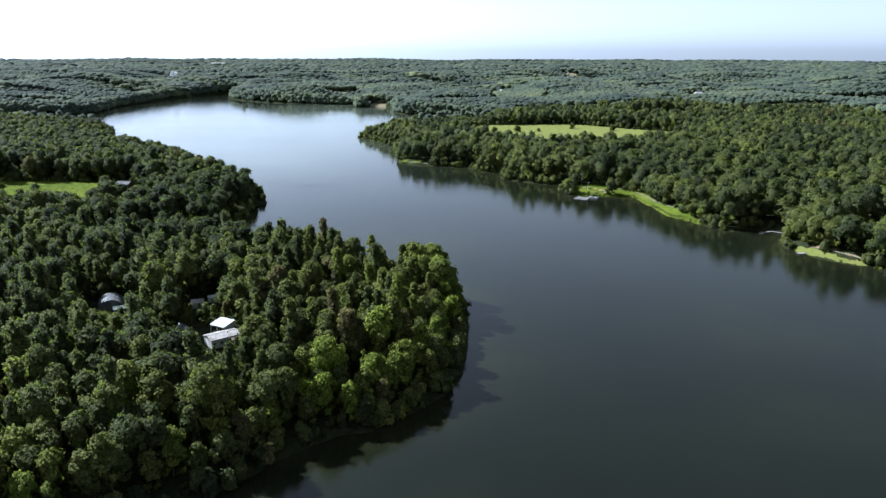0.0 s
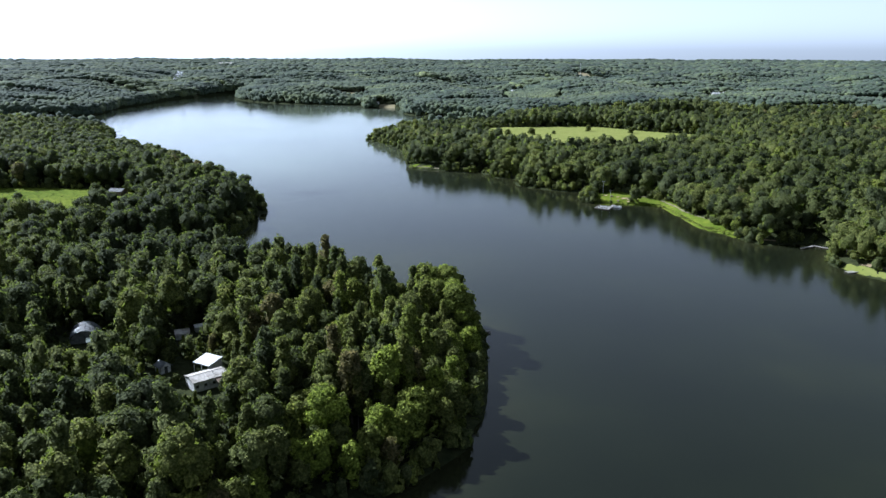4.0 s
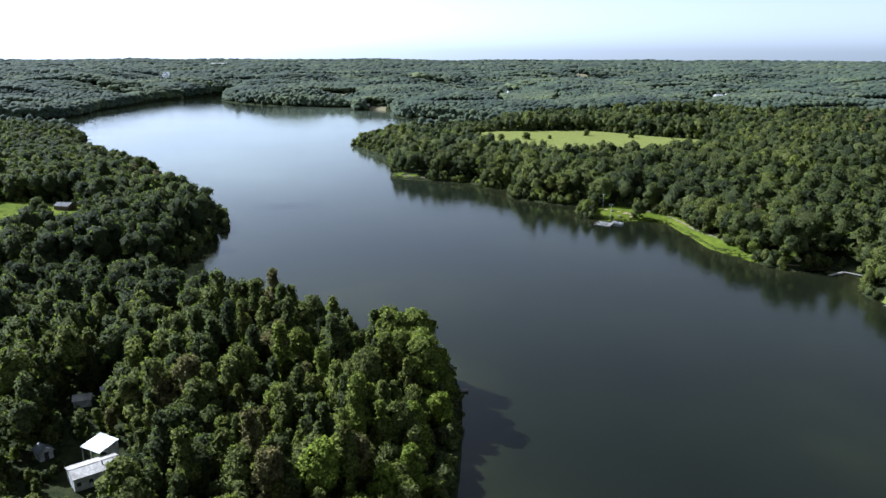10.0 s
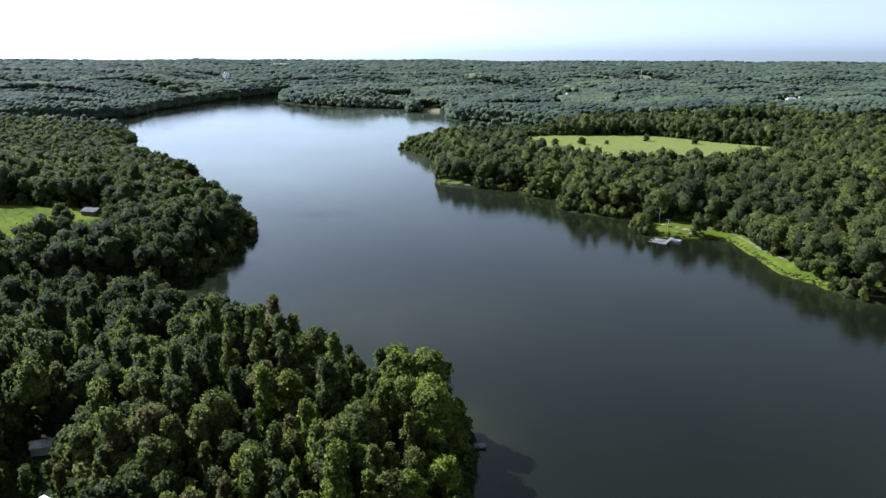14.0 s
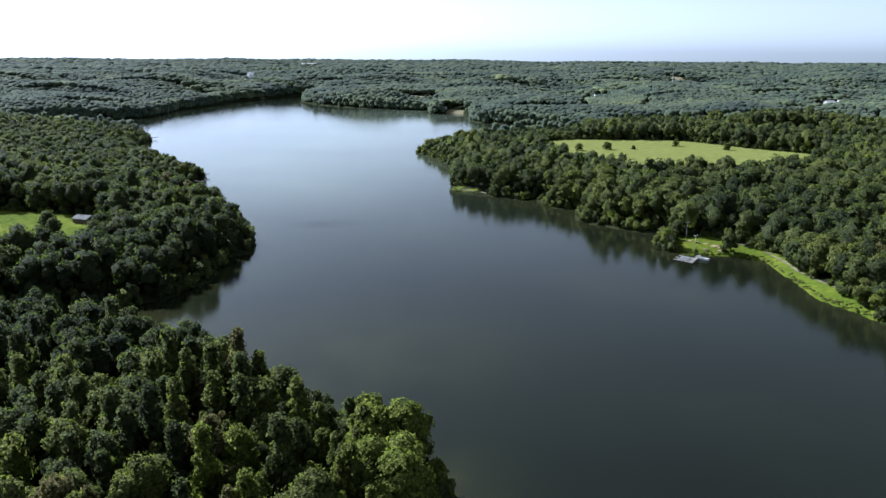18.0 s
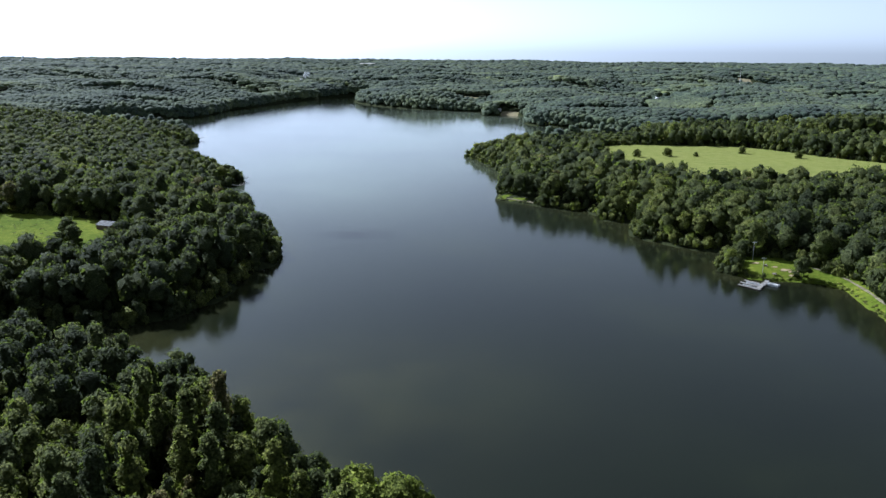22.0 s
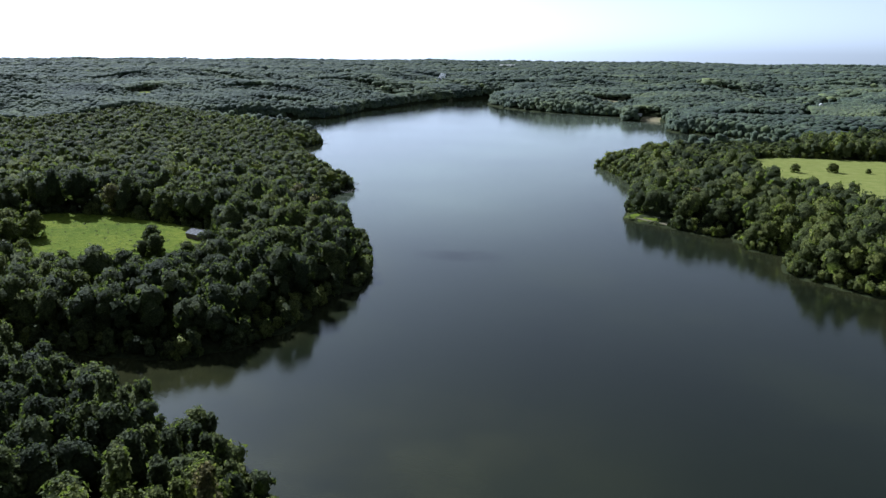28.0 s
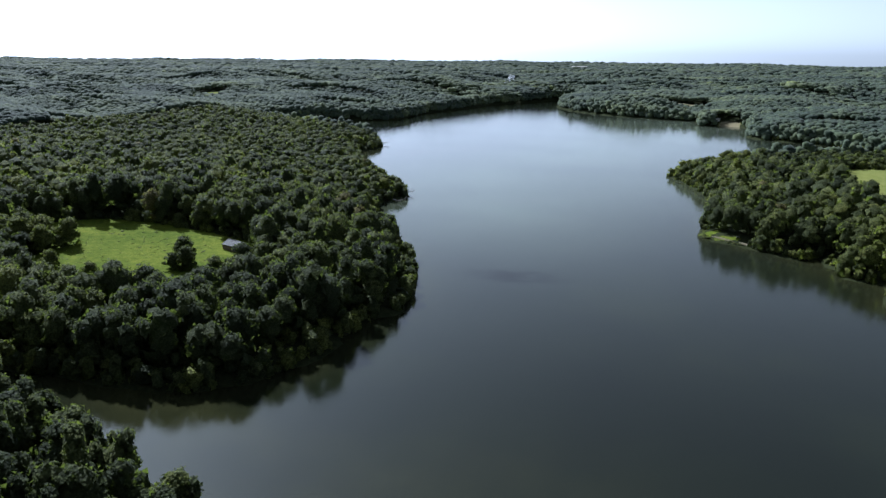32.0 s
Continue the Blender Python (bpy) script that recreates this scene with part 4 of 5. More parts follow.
def slab(points, thick, bm=None):
    """A sheet through four points, with thickness downwards."""
    bm = bm or bmesh.new()
    up = [bm.verts.new(p) for p in points]
    dn = [bm.verts.new((p[0], p[1], p[2] - thick)) for p in points]
    n = len(points)
    bm.faces.new(up)
    bm.faces.new(dn[::-1])
    for i in range(n):
        j = (i + 1) % n
        bm.faces.new((up[i], dn[i], dn[j], up[j]))
    bmesh.ops.recalc_face_normals(bm, faces=bm.faces[:])
    return bm


def rod(p, q, r0, r1=None, sides=8, bm=None):
    bm = bm or bmesh.new()
    v, f = tube([p, q], [r0, r0 if r1 is None else r1], sides)
    vs = [bm.verts.new(c) for c in v]
    for t in f:
        bm.faces.new([vs[i] for i in t])
    bm.faces.new(vs[:sides])
    bm.faces.new(vs[sides:][::-1])
    bmesh.ops.recalc_face_normals(bm, faces=bm.faces[:])
    return bm


def thing(name, x, y, z, turn, label, category, group=""):
    root = new(name)
    root.matrix_world = pose(x, y, z, 0, 0, turn)
    return tagged(root, label, category, group)


def prism_end(w, h, rise, x, t=0.12):
    """A gable end wall."""
    bm = bmesh.new()
    a = [bm.verts.new((x + s * t / 2, yy, zz)) for s in (-1, 1) for yy, zz in ((-w / 2, 0), (w / 2, 0), (w / 2, h), (0, h + rise), (-w / 2, h))]
    bm.faces.new(a[:5][::-1])
    bm.faces.new(a[5:])
    for i in range(5):
        j = (i + 1) % 5
        bm.faces.new((a[i], a[j], a[5 + j], a[5 + i]))
    bmesh.ops.recalc_face_normals(bm, faces=bm.faces[:])
    return bm


def gable_house(name, x, y, turn, ln, w, h, rise, wall, roof, label, category="house", ribs=0, windows=0, door=True, z=None, front=None):
    root = thing(name, x, y, z_at(x, y) if z is None else z, turn, label, category)
    for s in (-1, 1):
        sw = part("side_wall", box(-ln / 2 + 0.07, ln / 2 - 0.07, s * w / 2 - 0.06, s * w / 2 + 0.06, -0.8, h), wall, root)
        for k in range(windows):
            cx = -ln / 2 + (k + 0.5 + 0.15 * s) * ln / windows
            fr = part("window", box(cx - 0.55, cx + 0.55, s * (w / 2 + 0.06), s * (w / 2 + 0.13), 1.0, 2.1), siding_mat, sw, "white window frame")
            part("pane", box(cx - 0.45, cx + 0.45, s * (w / 2 + 0.12), s * (w / 2 + 0.145), 1.1, 2.0), dark_trim_mat, fr)
        part("end_wall", prism_end(w, h, rise, s * ln / 2), wall, root)
        o, e = 0.35, 0.4
        drop = rise / (w / 2) * e
        pts = [(-ln / 2 - o, s * (w / 2 + e), h - drop + 0.08), (ln / 2 + o, s * (w / 2 + e), h - drop + 0.08), (ln / 2 + o, 0, h + rise + 0.08), (-ln / 2 - o, 0, h + rise + 0.08)]
        rf = part("roof_slope", slab(pts, 0.1), front if front and s < 0 else roof, root)
        for k in range(ribs):
            cx = -ln / 2 + (k + 0.5) * ln / ribs
            part("roof_seam", slab([(cx - 0.04, pts[0][1], pts[0][2] + 0.05), (cx + 0.04, pts[0][1], pts[0][2] + 0.05), (cx + 0.04, 0, h + rise + 0.13), (cx - 0.04, 0, h + rise + 0.13)], 0.06), roof, rf)
    part("ridge_cap", box(-ln / 2 - 0.36, ln / 2 + 0.36, -0.16, 0.16, h + rise + 0.06, h + rise + 0.14), roof, root)
    if door:
        dr = part("door", box(ln / 2 + 0.06, ln / 2 + 0.13, -0.5, 0.5, 0, 2.05), dark_trim_mat, root)
        part("handle", box(ln / 2 + 0.12, ln / 2 + 0.18, 0.32, 0.4, 1.0, 1.1), pole_mat, dr)
    return root


# ---- headland homestead ----
home = gable_house("long_house", -73.6, 237.0, 40, 10.0, 6.2, 3.1, 0.75, siding_mat, pale_roof_mat, "long white-sided house with a weathered pale metal roof", ribs=12, windows=4)
part("chimney_vent", rod((1.5, -1.2, 3.3), (1.5, -1.2, 4.3), 0.14), grey_roof_mat, home)
part("porch_roof", slab([(1.2, -5.6, 2.3), (5.6, -5.6, 2.3), (5.6, -3.3, 2.9), (1.2, -3.3, 2.9)], 0.1), brown_wall_mat, home, "brown porch roof")
for px_ in (1.4, 5.4):
    part("porch_post", box(px_ - 0.07, px_ + 0.07, -5.5, -5.36, -0.6, 2.25), brown_wall_mat, home)

shelter = thing("carport", -75.6, 244.6, z_at(-75.6, 244.6), -28, "open carport with a bright white metal roof beside the house", "carport")
part("roof", slab([(-3.3, -2.8, 3.9), (3.3, -2.8, 3.9), (3.3, 2.8, 4.9), (-3.3, 2.8, 4.9)], 0.12), white_roof_mat, shelter)
for k in range(9):
    cx = -3.0 + 0.75 * k
    part("roof_seam", slab([(cx - 0.04, -2.8, 3.95), (cx + 0.04, -2.8, 3.95), (cx + 0.04, 2.8, 4.95), (cx - 0.04, 2.8, 4.95)], 0.06), white_roof_mat, shelter)
part("back_wall", box(-3.1, 3.1, 2.55, 2.67, -0.5, 4.75), siding_mat, shelter)
for cx in (-3.0, 0, 3.0):
    part("post", box(cx - 0.08, cx + 0.08, -2.6, -2.44, -0.5, 3.8), siding_mat, shelter)


def arch_hut(x, y, turn, r, ln, label):
    root = thing("arched_hut", x, y, z_at(x, y), turn, label, "hut")
    bm = bmesh.new()
    n = 20
    rows = []
    for k in range(23):
        u = -ln / 2 + ln * k / 22
        rr = r * (1.0 if k % 2 else 0.985)
        rows.append([bm.verts.new((u, -rr * math.cos(math.pi * i / n), rr * math.sin(math.pi * i / n) * 0.92 - 0.05)) for i in range(n + 1)])
    for a, b in zip(rows, rows[1:]):
        for i in range(n):
            bm.faces.new((a[i], b[i], b[i + 1], a[i + 1]))
    bmesh.ops.solidify(bm, geom=bm.faces[:], thickness=0.06)
    part("shell", bm, grey_roof_mat, root)
    for s in (-1, 1):
        bm = bmesh.new()
        v = [bm.verts.new((s * ln / 2 * 0.97, -r * 0.96 * math.cos(math.pi * i / n), r * 0.96 * math.sin(math.pi * i / n) * 0.92 - 0.05)) for i in range(n + 1)]
        bm.faces.new(v)
        bmesh.ops.solidify(bm, geom=bm.faces[:], thickness=0.08)
        part("end_wall", bm, grey_roof_mat, root)
    dr = part("door", box(ln / 2 * 0.97 + 0.05, ln / 2 * 0.97 + 0.14, -1.5, 1.5, -0.1, 3.0), dark_trim_mat, root)
    part("handle", box(ln / 2 * 0.97 + 0.13, ln / 2 * 0.97 + 0.2, 1.2, 1.3, 1.0, 1.2), pole_mat, dr)
    return root


arch_hut(-124.5, 269.8, 112, 4.9, 10.0, "grey corrugated metal arched hut among the trees")
gable_house("shed", -118.5, 264.5, 30, 5.2, 2.8, 1.9, 0.5, green_roof_mat, green_roof_mat, "low shed with a faded green roof", "shed", 5)
gable_house("shed", -93.0, 272.5, 20, 4.2, 3.6, 2.2, 0.8, siding_mat, pale_roof_mat, "small pale shed half hidden by trees", "shed", 4)
gable_house("shed", -89.4, 279.6, 28, 3.2, 2.2, 2.0, 0.5, siding_mat, white_roof_mat, "small white-roofed shed half hidden by trees", "shed", 3)
gable_house("shed", -89.4, 245.0, -40, 3.6, 3.0, 2.2, 0.9, siding_mat, grey_roof_mat, "small grey-roofed shed near the house", "shed", 4)


def car(x, y, turn, mat, label):
    root = thing("car", x, y, z_at(x, y), turn, label, "car")
    bm = bmesh.new()
    prof = [(-2.15, 0.35), (-2.2, 0.8), (-1.9, 0.98), (-1.45, 1.4), (0.35, 1.45), (1.0, 0.98), (2.0, 0.85), (2.2, 0.6), (2.15, 0.35)]
    a = [[bm.verts.new((u, s * (0.86 if w < 1.1 else 0.68), w)) for u, w in prof] for s in (-1, 1)]
    bm.faces.new(a[0])
    bm.faces.new(a[1][::-1])
    for i in range(len(prof)):
        j = (i + 1) % len(prof)
        bm.faces.new((a[0][i], a[1][i], a[1][j], a[0][j]))
    bmesh.ops.recalc_face_normals(bm, faces=bm.faces[:])
    part("body", bm, mat, root)
    part("windscreen", slab([(0.42, -0.62, 1.42), (0.42, 0.62, 1.42), (0.97, 0.72, 1.03), (0.97, -0.72, 1.03)][::-1], 0.03), dark_trim_mat, root)
    for u in (-1.35, 1.35):
        for s in (-1, 1):
            w = part("wheel", rod((u, s * 0.72, 0.33), (u, s * 0.92, 0.33), 0.33, sides=14), dark_trim_mat, root, "black tyre")
            part("rim", rod((u, s * 0.91, 0.33), (u, s * 0.94, 0.33), 0.19, sides=10), pole_mat, w, "grey rim")
    return root


car(-131.0, 258.0, 25, car_mats[1], "dusty grey car parked in the yard by the hut")
car(-66.5, 240.5, 80, car_mats[0], "white car parked beside the house")


# ---- docks and boats ----
def dock(x, y, turn, ln, w, label, top=0.55, plank=0.45, group="", piles=True):
    """A plank deck along +x from its shore end, on joists and piles."""
    root = thing("dock", x, y, 0, turn, label, "dock", group)
    n = int(ln / plank)
    bm = box(0.02, ln / n - 0.04, -w / 2, w / 2, top - 0.06, top)
    first = part("plank", bm, dock_mat, root)
    for k in range(1, n):
        ob = new("plank", first.data)
        ob.parent = root
        ob.location = (k * ln / n, 0.02 * ((k * 7) % 3 - 1), 0.008 * ((k * 5) % 3))
    for s in (-1, 1):
        part("joist", box(0, ln, s * (w / 2 - 0.15) - 0.06, s * (w / 2 - 0.15) + 0.06, top - 0.28, top - 0.065), brown_wall_mat, root)
    if piles:
        for k in range(3):
            for s in (-1, 1):
                part("pile", rod((0.2 + k * (ln - 0.4) / 2, s * (w / 2 + 0.09), -3.0), (0.2 + k * (ln - 0.4) / 2, s * (w / 2 + 0.09), top + 0.35), 0.09), bark_mat, root)
    return root


dock(7.2, 296.2, 12, 4.6, 2.4, "small grey plank dock at the tip of the wooded headland")
DOCK_WAY = math.degrees(math.atan2(7.5, -10))
for (fx_, fy_), lab in (((100.2, 519.6), "outer"), ((101.8, 523.6), "middle"), ((104.0, 527.2), "inner")):
    dock(fx_, fy_, DOCK_WAY, 10.4, 1.5, "long grey floating dock finger off the lake lawn", 0.5, group="dock fingers")
dock(106.0, 535.0, -115, 16.0, 1.8, "grey plank walkway joining the dock fingers to the lawn", 0.58)
dock(197.6, 418.6, 133, 11.0, 1.8, "grey plank dock under the trees of the east shore", group="east docks")
dock(190.2, 426.8, 212, 11.0, 1.6, "narrow plank dock meeting the wider one at the east shore", group="east docks")
dock(192.5, 379.6, 194, 10.5, 2.6, "wide plank dock by the boat landing", group="east docks")


def boat(x, y, turn, ln, w, label, mat):
    root = thing("rowing_boat", x, y, 0, turn, label, "boat", "moored boats")
    bm = bmesh.new()
    rings = []
    for s in np.linspace(-1, 1, 9):
        b = w / 2 * (1 - max(0, s) ** 2.6) * (0.85 if s < -0.9 else 1.0) + 0.02
        sheer = 0.5 + 0.14 * s * s
        rings.append([bm.verts.new((s * ln / 2, yy, zz)) for yy, zz in ((-b, sheer), (-b * 0.85, 0.08), (0, -0.05), (b * 0.85, 0.08), (b, sheer))])
    for a, b in zip(rings, rings[1:]):
        for i in range(4):
            bm.faces.new((a[i], b[i], b[i + 1], a[i + 1]))
    bm.faces.new(rings[0])
    bmesh.ops.recalc_face_normals(bm, faces=bm.faces[:])
    bmesh.ops.solidify(bm, geom=bm.faces[:], thickness=0.04)
    part("hull", bm, mat, root)
    for u in (-0.28, 0.05, 0.3):
        part("thwart", box(u * ln - 0.13, u * ln + 0.13, -w * 0.44, w * 0.44, 0.32, 0.36), dock_mat, root)
    return root


for k, (bx_, by_) in enumerate(((95.6, 525.4), (98.6, 523.2), (97.9, 529.8), (100.8, 527.4))):
    boat(bx_, by_, DOCK_WAY + 4 * (k % 2), 4.2, 1.4, "pale flat-bottomed rowing boat moored between the dock fingers", hull_mat)


def pontoon(x, y, turn):
    root = thing("pontoon_boat", x, y, 0, turn, "white pontoon boat moored at the inner dock finger", "boat")
    for s in (-1, 1):
        part("float", rod((-3.0, s * 0.9, 0.15), (3.2, s * 0.9, 0.15), 0.32, 0.3, 12), hull_mat, root)
    deck = part("deck", box(-3.0, 2.9, -1.25, 1.25, 0.45, 0.55), hull_mat, root)
    for s in (-1, 1):
        part("side_rail", box(-2.9, 2.7, s * 1.2 - 0.03, s * 1.2 + 0.03, 0.55, 1.1), siding_mat, root)
    part("bench", box(-2.7, -1.2, -1.0, 1.0, 0.55, 0.95, 0.05), siding_mat, root)
    part("console", box(0.2, 0.8, 0.3, 1.0, 0.55, 1.35, 0.06), siding_mat, root)
    return root


pontoon(106.6, 528.2, DOCK_WAY + 3)


# ---- east shore: lawn, path, poles, sand ----
def ribbon(name, points, width, mat, label, lift=0.06):
    line = smooth_line(points, False, 8)
    v, f = [], []
    for i, p in enumerate(line):
        q = line[min(i + 1, len(line) - 1)] - line[max(i - 1, 0)]
        q = np.array([-q[1], q[0]]) / (np.hypot(*q) + 1e-9)
        w = width * (0.5 + 0.12 * math.sin(i * 0.9))
        for s in (-1, 1):
            o = p + s * w * q
            v.append((o[0], o[1], z_at(*o) + lift))
        if i:
            f.append((2 * i - 2, 2 * i - 1, 2 * i + 1, 2 * i))
    return tagged(mesh_object(name, v, f, mat), label, "path", kind="structure")


ribbon("path", [(128, 551), (138, 541), (143, 524), (145, 506), (149, 488), (155, 470), (158, 458)], 1.3, dirt_mat, "worn dirt path between the lawn and the woods", 0.16)
ribbon("path", [(197, 378), (201, 371), (207, 362), (214, 352), (220, 343)], 1.2, dirt_mat, "sandy path along the boat landing", 0.16)


def patch(x, y, rx, ry, mat, label, turn=0.0, lift=0.14):
    n = 22
    rp = np.random.RandomState(int(abs(x * 7 + y * 3)))
    v = [(x, y, z_at(x, y) + lift)]
    for i in range(n):
        a = 2 * math.pi * i / n
        k = rp.uniform(0.65, 1.15)
        u, w = math.cos(a) * rx * k, math.sin(a) * ry * k
        p, q = x + u * math.cos(turn) - w * math.sin(turn), y + u * math.sin(turn) + w * math.cos(turn)
        v.append((p, q, z_at(p, q) + lift))
    f = [(0, 1 + i, 1 + (i + 1) % n) for i in range(n)]
    return tagged(mesh_object("sand_patch", v, f, mat), label, "sand", kind="structure")


for sx_, sy_, ra, rb in ((115.5, 546.5, 3.2, 1.3), (119.0, 545.0, 2.6, 1.2), (117.5, 541.5, 1.8, 0.9), (111.5, 549.0, 1.6, 0.8), (123.5, 545.5, 1.4, 0.8)):
    patch(sx_, sy_, ra, rb, sand_mat, "bare pale sand worn into the lawn", 0.3)
patch(197.0, 379.5, 7.5, 2.4, sand_mat, "sandy boat landing", -0.7)
patch(204.5, 366.5, 6.0, 1.2, sand_mat, "sandy bank below the landing path", -0.95)
ribbon("sand_bank", [(160, 441), (166, 434), (173, 433.6), (182, 436)], 1.2, sand_mat, "narrow sandy bank under the shore trees", 0.2)
patch(103.5, 553.0, 2.0, 1.2, sand_mat, "bare sand by the pole")
patch(-14.0, 688.6, 6.0, 1.0, dirt_mat, "bare dirt bank on the point", -0.5)
patch(-27.0, 695.0, 7.0, 0.9, dirt_mat, "bare dirt bank on the point", -0.45)
patch(2.0, 678.0, 5.0, 0.9, dirt_mat, "bare dirt bank on the point", -0.6)


def pole(x, y, h, label, arm=True):
    root = thing("light_pole", x, y, z_at(x, y), 0, label, "pole")
    part("shaft", rod((0, 0, -0.4), (0, 0, h), 0.14, 0.09), pole_mat, root)
    if arm:
        a = part("arm", box(-0.9, 0.9, -0.06, 0.06, h - 0.35, h - 0.22), pole_mat, root)
        for s in (-1, 1):
            part("lamp_head", box(s * 0.9 - 0.25, s * 0.9 + 0.25, -0.15, 0.15, h - 0.2, h - 0.05, 0.03), pole_mat, a)
    return root


pole(103.5, 560.0, 9.0, "tall grey light pole at the edge of the lake lawn")
pole(105.0, 542.5, 7.0, "grey light pole standing on the lake lawn")


def bench(x, y, turn):
    root = thing("picnic_table", x, y, z_at(x, y), turn, "weathered wooden picnic table on the shore grass", "table", "picnic tables")
    for k in range(3):
        part("tabletop", box(-0.9, 0.9, -0.36 + 0.25 * k, -0.14 + 0.25 * k, 0.72, 0.76), dock_mat, root)
    for s in (-1, 1):
        part("seat", box(-0.9, 0.9, s * 0.7 - 0.13, s * 0.7 + 0.13, 0.42, 0.46), dock_mat, root)
        part("leg", box(s * 0.6 - 0.05, s * 0.6 + 0.05, -0.75, 0.75, 0.0, 0.72), brown_wall_mat, root)
    return root


for bx_, by_, tn in ((110.0, 541.0, 20), (107.5, 549.5, 60), (-20.0, 697.0, 10), (156.5, 470.0, 40), (199.0, 381.0, 30)):
    bench(bx_, by_, tn)

lot = tagged(mesh_object("car_park", [(x, y, z_at(x, y) + 0.25) for x, y in ((234, 395), (240, 412), (262, 424), (276, 408), (262, 390))], [(0, 4, 3, 2, 1)], asphalt_mat), "worn grey asphalt parking lot among the trees", "car park", kind="structure")

# ---- single trees ----
BROAD = [i for i, n in enumerate(NEAR) if n[0] == "broad"]
SMALL = BROAD[-3:]
CONE = [i for i, n in enumerate(NEAR) if n[0] == "cone"]
LONE = [
    (91.5, 547.5, 0.46, "b", "rounded willow at the water's edge beside the docks"),
    (121.0, 539.5, 0.52, "b", "dark spreading tree on the lake lawn by the water"),
    (104.5, 537.0, 0.22, "s", "small dark bush at the head of the docks"),
    (147.5, 494.0, 0.35, "s", "small leafy tree on the grassy shore"),
    (155.0, 459.0, 0.75, "s", "leafy tree at the edge of the shore path"),
    (158.0, 451.0, 0.65, "s", "light green young tree by the water"),
    (167.5, 437.0, 0.70, "s", "bright green tree leaning over the water"),
    (175.0, 432.0, 0.5, "s", "small tree over the east shore"),
    (189.0, 402.0, 0.60, "s", "leafy tree on the little point by the docks"),
    (196.0, 405.0, 0.95, "b", "large broad tree beside the boat landing"),
    (204.0, 384.0, 0.60, "b", "round-crowned tree above the boat landing"),
    (220.0, 391.0, 0.62, "b", "round-crowned tree beside the parking lot"),
    (208.0, 371.0, 0.34, "s", "low round tree on the landing lawn"),
    (213.5, 364.5, 0.34, "s", "low round tree on the landing lawn"),
    (220.0, 357.5, 0.38, "s", "low round tree on the landing lawn"),
    (150.0, 509.0, 0.85, "b", "tall leafy tree behind the shore path"),
    (153.0, 499.0, 0.95, "b", "tall leafy tree behind the shore path"),
    (157.0, 490.0, 0.85, "b", "tall leafy tree behind the shore path"),
    (160.5, 481.0, 0.95, "b", "tall leafy tree behind the shore path"),
    (164.0, 472.0, 0.8, "b", "tall leafy tree behind the shore path"),
    (167.0, 463.0, 0.85, "b", "tall leafy tree behind the shore path"),
    (99.0, 566.0, 0.40, "s", "low light green tree behind the lake lawn"),
    (107.0, 569.0, 0.48, "s", "low light green tree behind the lake lawn"),
    (115.0, 566.0, 0.45, "s", "low round tree behind the lake lawn"),
    (61.0, 905.0, 0.62, "s", "lone round tree in the middle of the meadow"),
    (89.0, 917.0, 0.62, "s", "lone round tree in the middle of the meadow"),
    (115.0, 921.0, 0.34, "s", "small lone tree in the meadow"),
    (160.0, 948.0, 0.55, "s", "small tree near the far edge of the meadow"),
    (204.0, 920.0, 0.55, "s", "small tree near the far edge of the meadow"),
    (-225.6, 501.0, 0.70, "b", "dark round tree standing in the west meadow"),
    (-220.0, 496.5, 0.62, "b", "dark round tree standing in the west meadow"),
    (-226.6, 494.5, 0.60, "s", "dark bushy tree standing in the west meadow"),
    (-248.0, 470.0, 0.55, "s", "round bushy tree at the edge of the west meadow"),
    (-224.0, 464.0, 0.42, "c", "dark pointed evergreen at the edge of the west meadow"),
    (-262.0, 462.0, 0.6, "b", "leafy tree at the edge of the west meadow"),
    (-218.0, 462.0, 0.4, "s", "low leafy tree at the edge of the west meadow"),
    (-304.0, 489.0, 0.95, "b", "large open-crowned tree at the end of the west meadow"),
    (-298.0, 498.0, 0.75, "b", "large open-crowned tree at the end of the west meadow"),
    (-295.0, 482.0, 0.75, "b", "leafy tree at the end of the west meadow"),
    (-309.0, 481.0, 0.85, "b", "leafy tree at the end of the west meadow"),
    (-300.0, 484.0, 0.6, "s", "low bushy tree at the end of the west meadow"),
    (-297.0, 492.0, 0.5, "s", "low bushy tree at the end of the west meadow"),
]
r8 = np.random.RandomState(77)
for x, y, s, kind, lab in LONE:
    pick = CONE if kind == "c" else SMALL
    s = s * 1.42 if kind == "b" else s
    make_tree(pick[r8.randint(0, len(pick))], x, y, max(z_at(x, y), 0.2) - (0.9 if "meadow" in lab else 0.0), s, r8.uniform(0, 6.28), lab, "single trees", 0.2 if "dark" in lab else 0.75 if "light" in lab or "bright" in lab or "willow" in lab else 0.5, 1.6 if "meadow" in lab and kind == "s" else 1.2)


for x, y, s in ((-4, 304, 1.12), (-10, 298, 1.2), (-2, 291, 1.1), (-1, 282, 1.15), (-8, 287, 1.05), (-13, 305, 1.1)):
    make_tree(r8.randint(4, 10), x, y, z_at(x, y), s, r8.uniform(0, 6.28), "tall bright green broadleaf tree at the tip of the headland", "headland trees", 0.74)


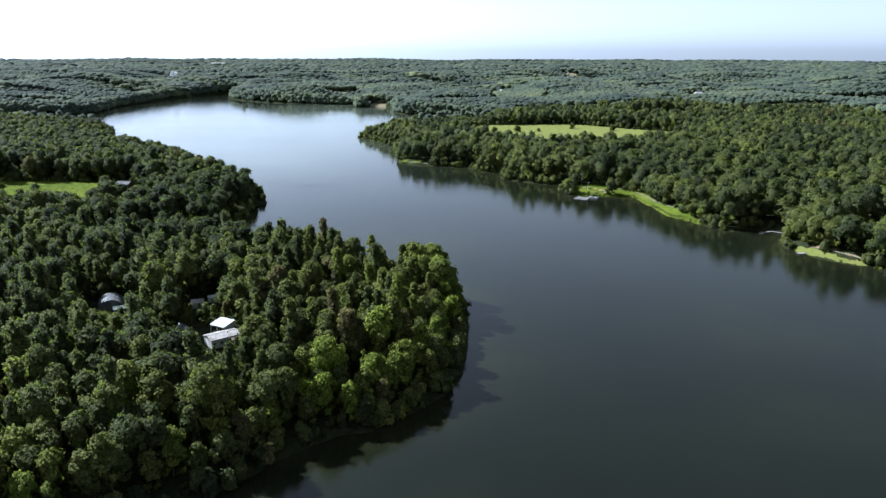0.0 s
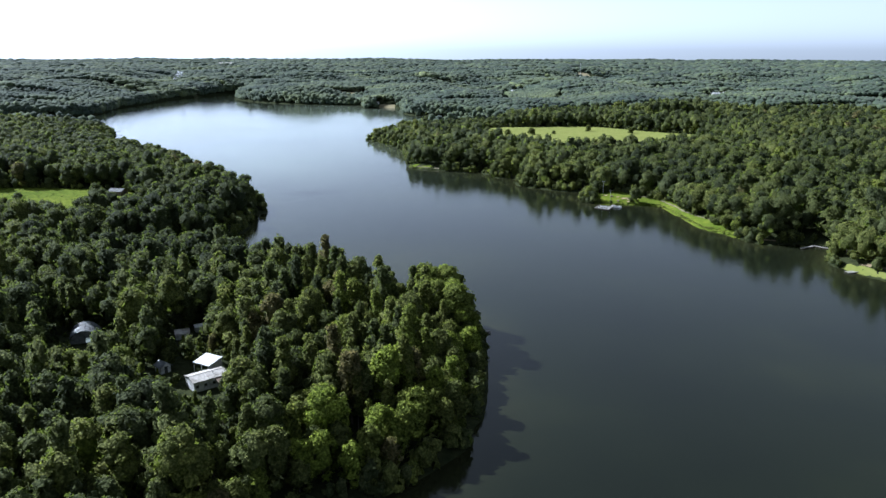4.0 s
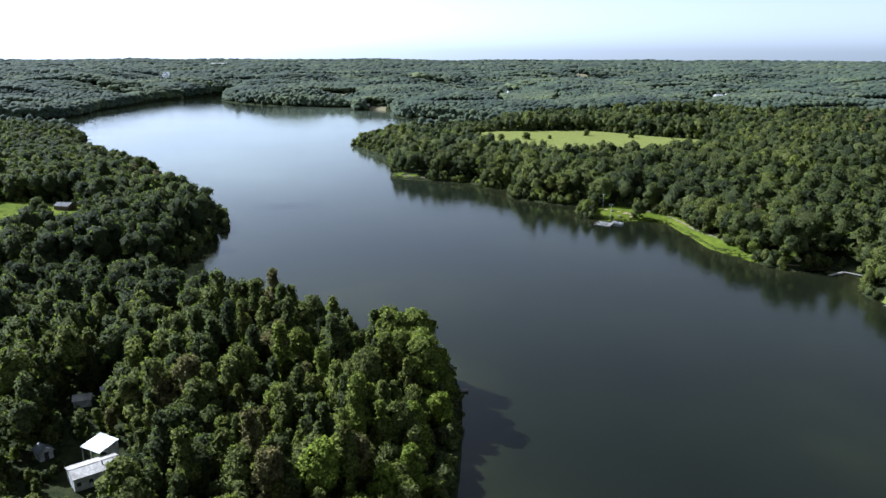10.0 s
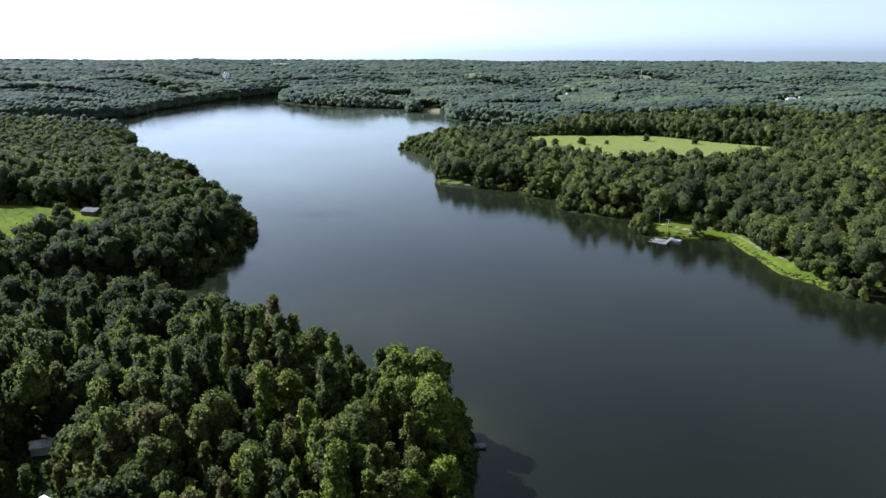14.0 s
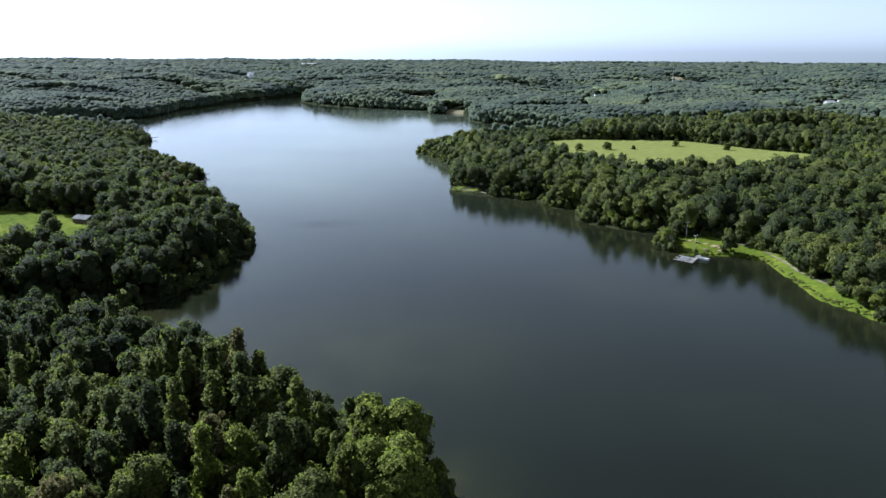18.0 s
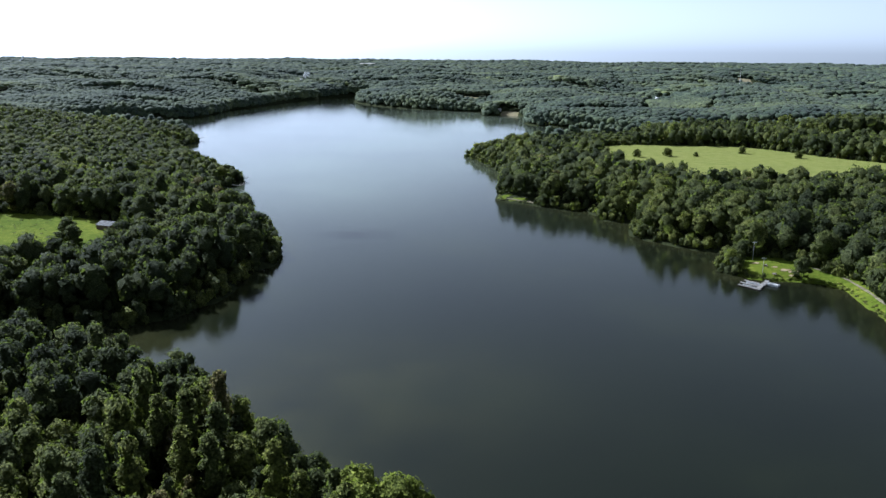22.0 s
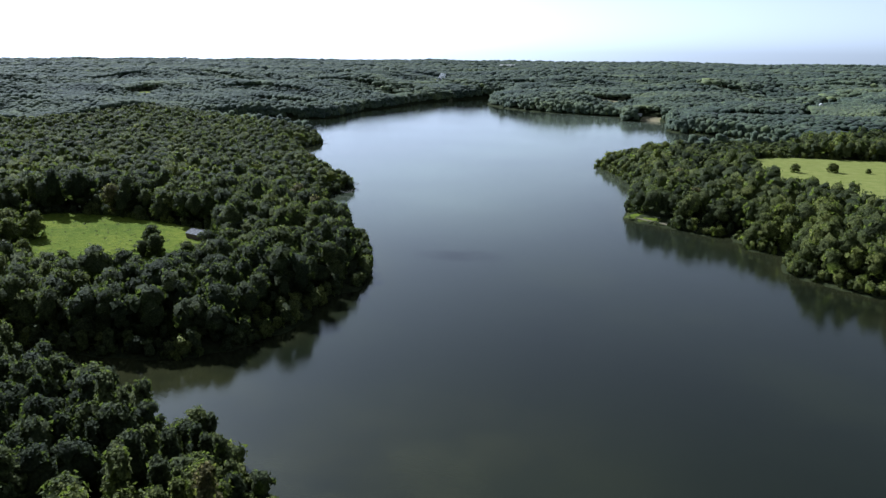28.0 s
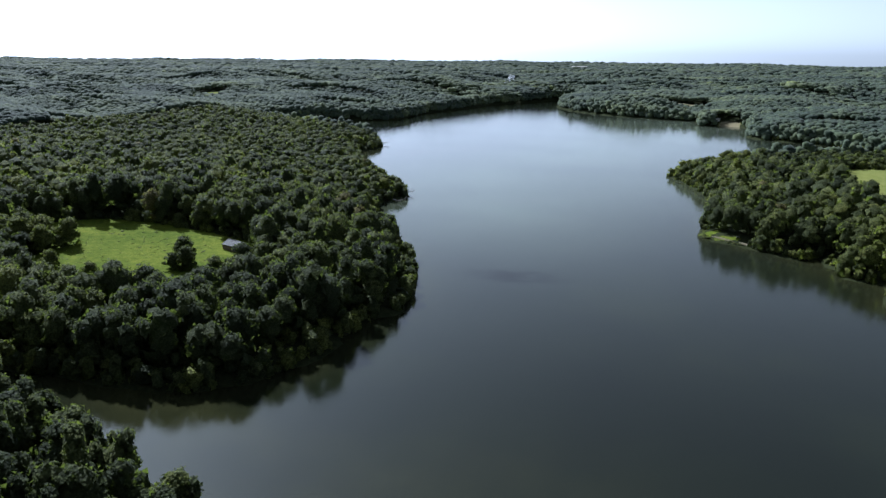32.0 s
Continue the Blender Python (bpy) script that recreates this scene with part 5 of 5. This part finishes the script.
def snag(x, y, turn, ln, label):
    root = thing("fallen_tree", x, y, 0, turn, label, "dead tree", "fallen trees")
    v = tube([(-4, 0, 2.2), (0, 0, 1.4), (ln * 0.5, 0.4, 1.7), (ln, -0.2, 2.8)], [0.4, 0.34, 0.22, 0.07])
    bm = bmesh.new()
    def add(shape):
        vs = [bm.verts.new(c) for c in shape[0]]
        for t in shape[1]:
            bm.faces.new([vs[i] for i in t])
    add(v)
    part("trunk", bm, dead_mat, root)
    rs = np.random.RandomState(int(abs(x)))
    for k in range(7):
        u = ln * (0.2 + 0.11 * k)
        a = rs.uniform(-1.2, 1.2)
        bm = bmesh.new()
        up = rs.uniform(0.4, 1.6)
        add(tube([(u, 0.2, 1.6), (u + 1.2, math.sin(a) * 1.8, 1.6 + up), (u + 2.0, math.sin(a) * 3.0, 1.8 + up * 2.0)], [0.13, 0.08, 0.03], 5))
        part("branch", bm, dead_mat, root)
    return root


snag(-250.0, 727.0, 28, 9.0, "pale dead tree fallen out over the water")
snag(-424.0, 972.0, 20, 12.0, "pale dead tree fallen out over the water")
snag(-236.0, 700.0, 10, 5.0, "bare dead tree leaning from the wooded shore")

# ---- west meadow barn ----
barn = gable_house("barn", -227.0, 534.0, -10, 9.5, 8.0, 2.6, 1.5, brown_wall_mat, barn_roof_mat, "weathered open barn with a pale grey metal roof", "barn", 10, 0, True, z=max(z_at(-227, 534), 0))

# ---- far farms, works and smoke ----
gable_house("farmhouse", 488, 1478, 20, 15, 9, 6, 3, siding_mat, white_roof_mat, "distant white farmhouse in a clearing", "house", 0, 5)
gable_house("farm_barn", 514, 1492, 10, 17, 9, 5, 3, siding_mat, pale_roof_mat, "distant long white-roofed barn", "barn", 0, 0)
gable_house("farm_barn", 502, 1468, 80, 11, 8, 4.5, 2.5, brown_wall_mat, grey_roof_mat, "distant brown barn with a grey roof", "barn", 0, 0)
gable_house("farmhouse", 137, 1608, 30, 7, 5, 7, 2.5, siding_mat, white_roof_mat, "distant white house above the trees", "house", 0, 3)


def silo(x, y):
    root = thing("silo", x, y, z_at(x, y), 0, "distant white silo with a domed cap", "silo")
    part("drum", rod((0, 0, -1), (0, 0, 18), 2.9, sides=20), siding_mat, root)
    bm = bmesh.new()
    bmesh.ops.create_uvsphere(bm, u_segments=20, v_segments=10, radius=3.0)
    for v in bm.verts:
        v.co.z = 18 + max(v.co.z, -0.4) * 0.75
    part("cap", bm, white_roof_mat, root)
    return root


silo(120, 1604)
works = gable_house("works_hall", -1010, 3500, -8, 70, 30, 12, 5, siding_mat, pale_roof_mat, "distant long white works building", "hall", 0, 0, False)
gable_house("beach_hut", -140, 1432, 20, 8, 5, 2.6, 1.4, siding_mat, pale_roof_mat, "small pale hut on the far beach", "hut", 0, 1)


def mast(x, y, h):
    root = thing("radio_mast", x, y, z_at(x, y), 0, "thin distant lattice radio mast", "mast")
    for a in (0, 120, 240):
        c, s = math.cos(radians(a)), math.sin(radians(a))
        part("leg", rod((c * 1.2, s * 1.2, -1), (c * 0.5, s * 0.5, h), 0.2, 0.15, 5), pole_mat, root)
    for k in range(10):
        z0 = h * k / 10
        part("brace", rod((1.1 - 0.06 * k, 0, z0), (-0.5 + 0.03 * k, 0.9 - 0.05 * k, z0 + h / 10), 0.08, 0.08, 4), pole_mat, root)
    return root


mast(322, 2013, 52)


def smoke_material():
    m, n, l, b = material("thin_smoke", 1.0, 0.0)
    b.inputs["Base Color"].default_value = (0.92, 0.93, 0.95, 1)
    tp = n.new("ShaderNodeBsdfTransparent")
    mx = n.new("ShaderNodeMixShader")
    l.new(ramp(n, l, noise_tex(n, l, 0.13, 5), [(0.40, (0.0, 0.0, 0.0)), (0.68, (0.62, 0.62, 0.62))]), mx.inputs[0])
    l.new(tp.outputs[0], mx.inputs[1])
    l.new(b.outputs[0], mx.inputs[2])
    l.new(mx.outputs[0], n["Material Output"].inputs["Surface"])
    return m


smoke_mat = smoke_material()


def smoke(x, y, size, label):
    rs = np.random.RandomState(int(abs(x)))
    v0, f0 = ICO[2]
    parts = []
    for k in range(26):
        u = k / 25
        c = np.array([u * 1.5 + rs.normal(0, 0.07 + 0.16 * u), rs.normal(0, 0.15), 0.4 + u * 1.7 + rs.normal(0, 0.12)]) * size
        parts.append((v0 * (1 + rs.uniform(-0.25, 0.25, (len(v0), 1))) * size * (0.09 + 0.13 * u) * rs.uniform(0.7, 1.2) + c, f0))
    v, f = join(parts)
    ob = new("smoke_plume", array_mesh("smoke_plume", v, f, smoke_mat, smooth=True))
    ob.matrix_world = pose(x, y, z_at(x, y) - 3, 0, 0, 15)
    return tagged(ob, label, "smoke", kind="stuff")


smoke(-697, 1940, 18, "thin white smoke rising from the far woods")
smoke(-2500, 3150, 18, "thin white smoke on the horizon")
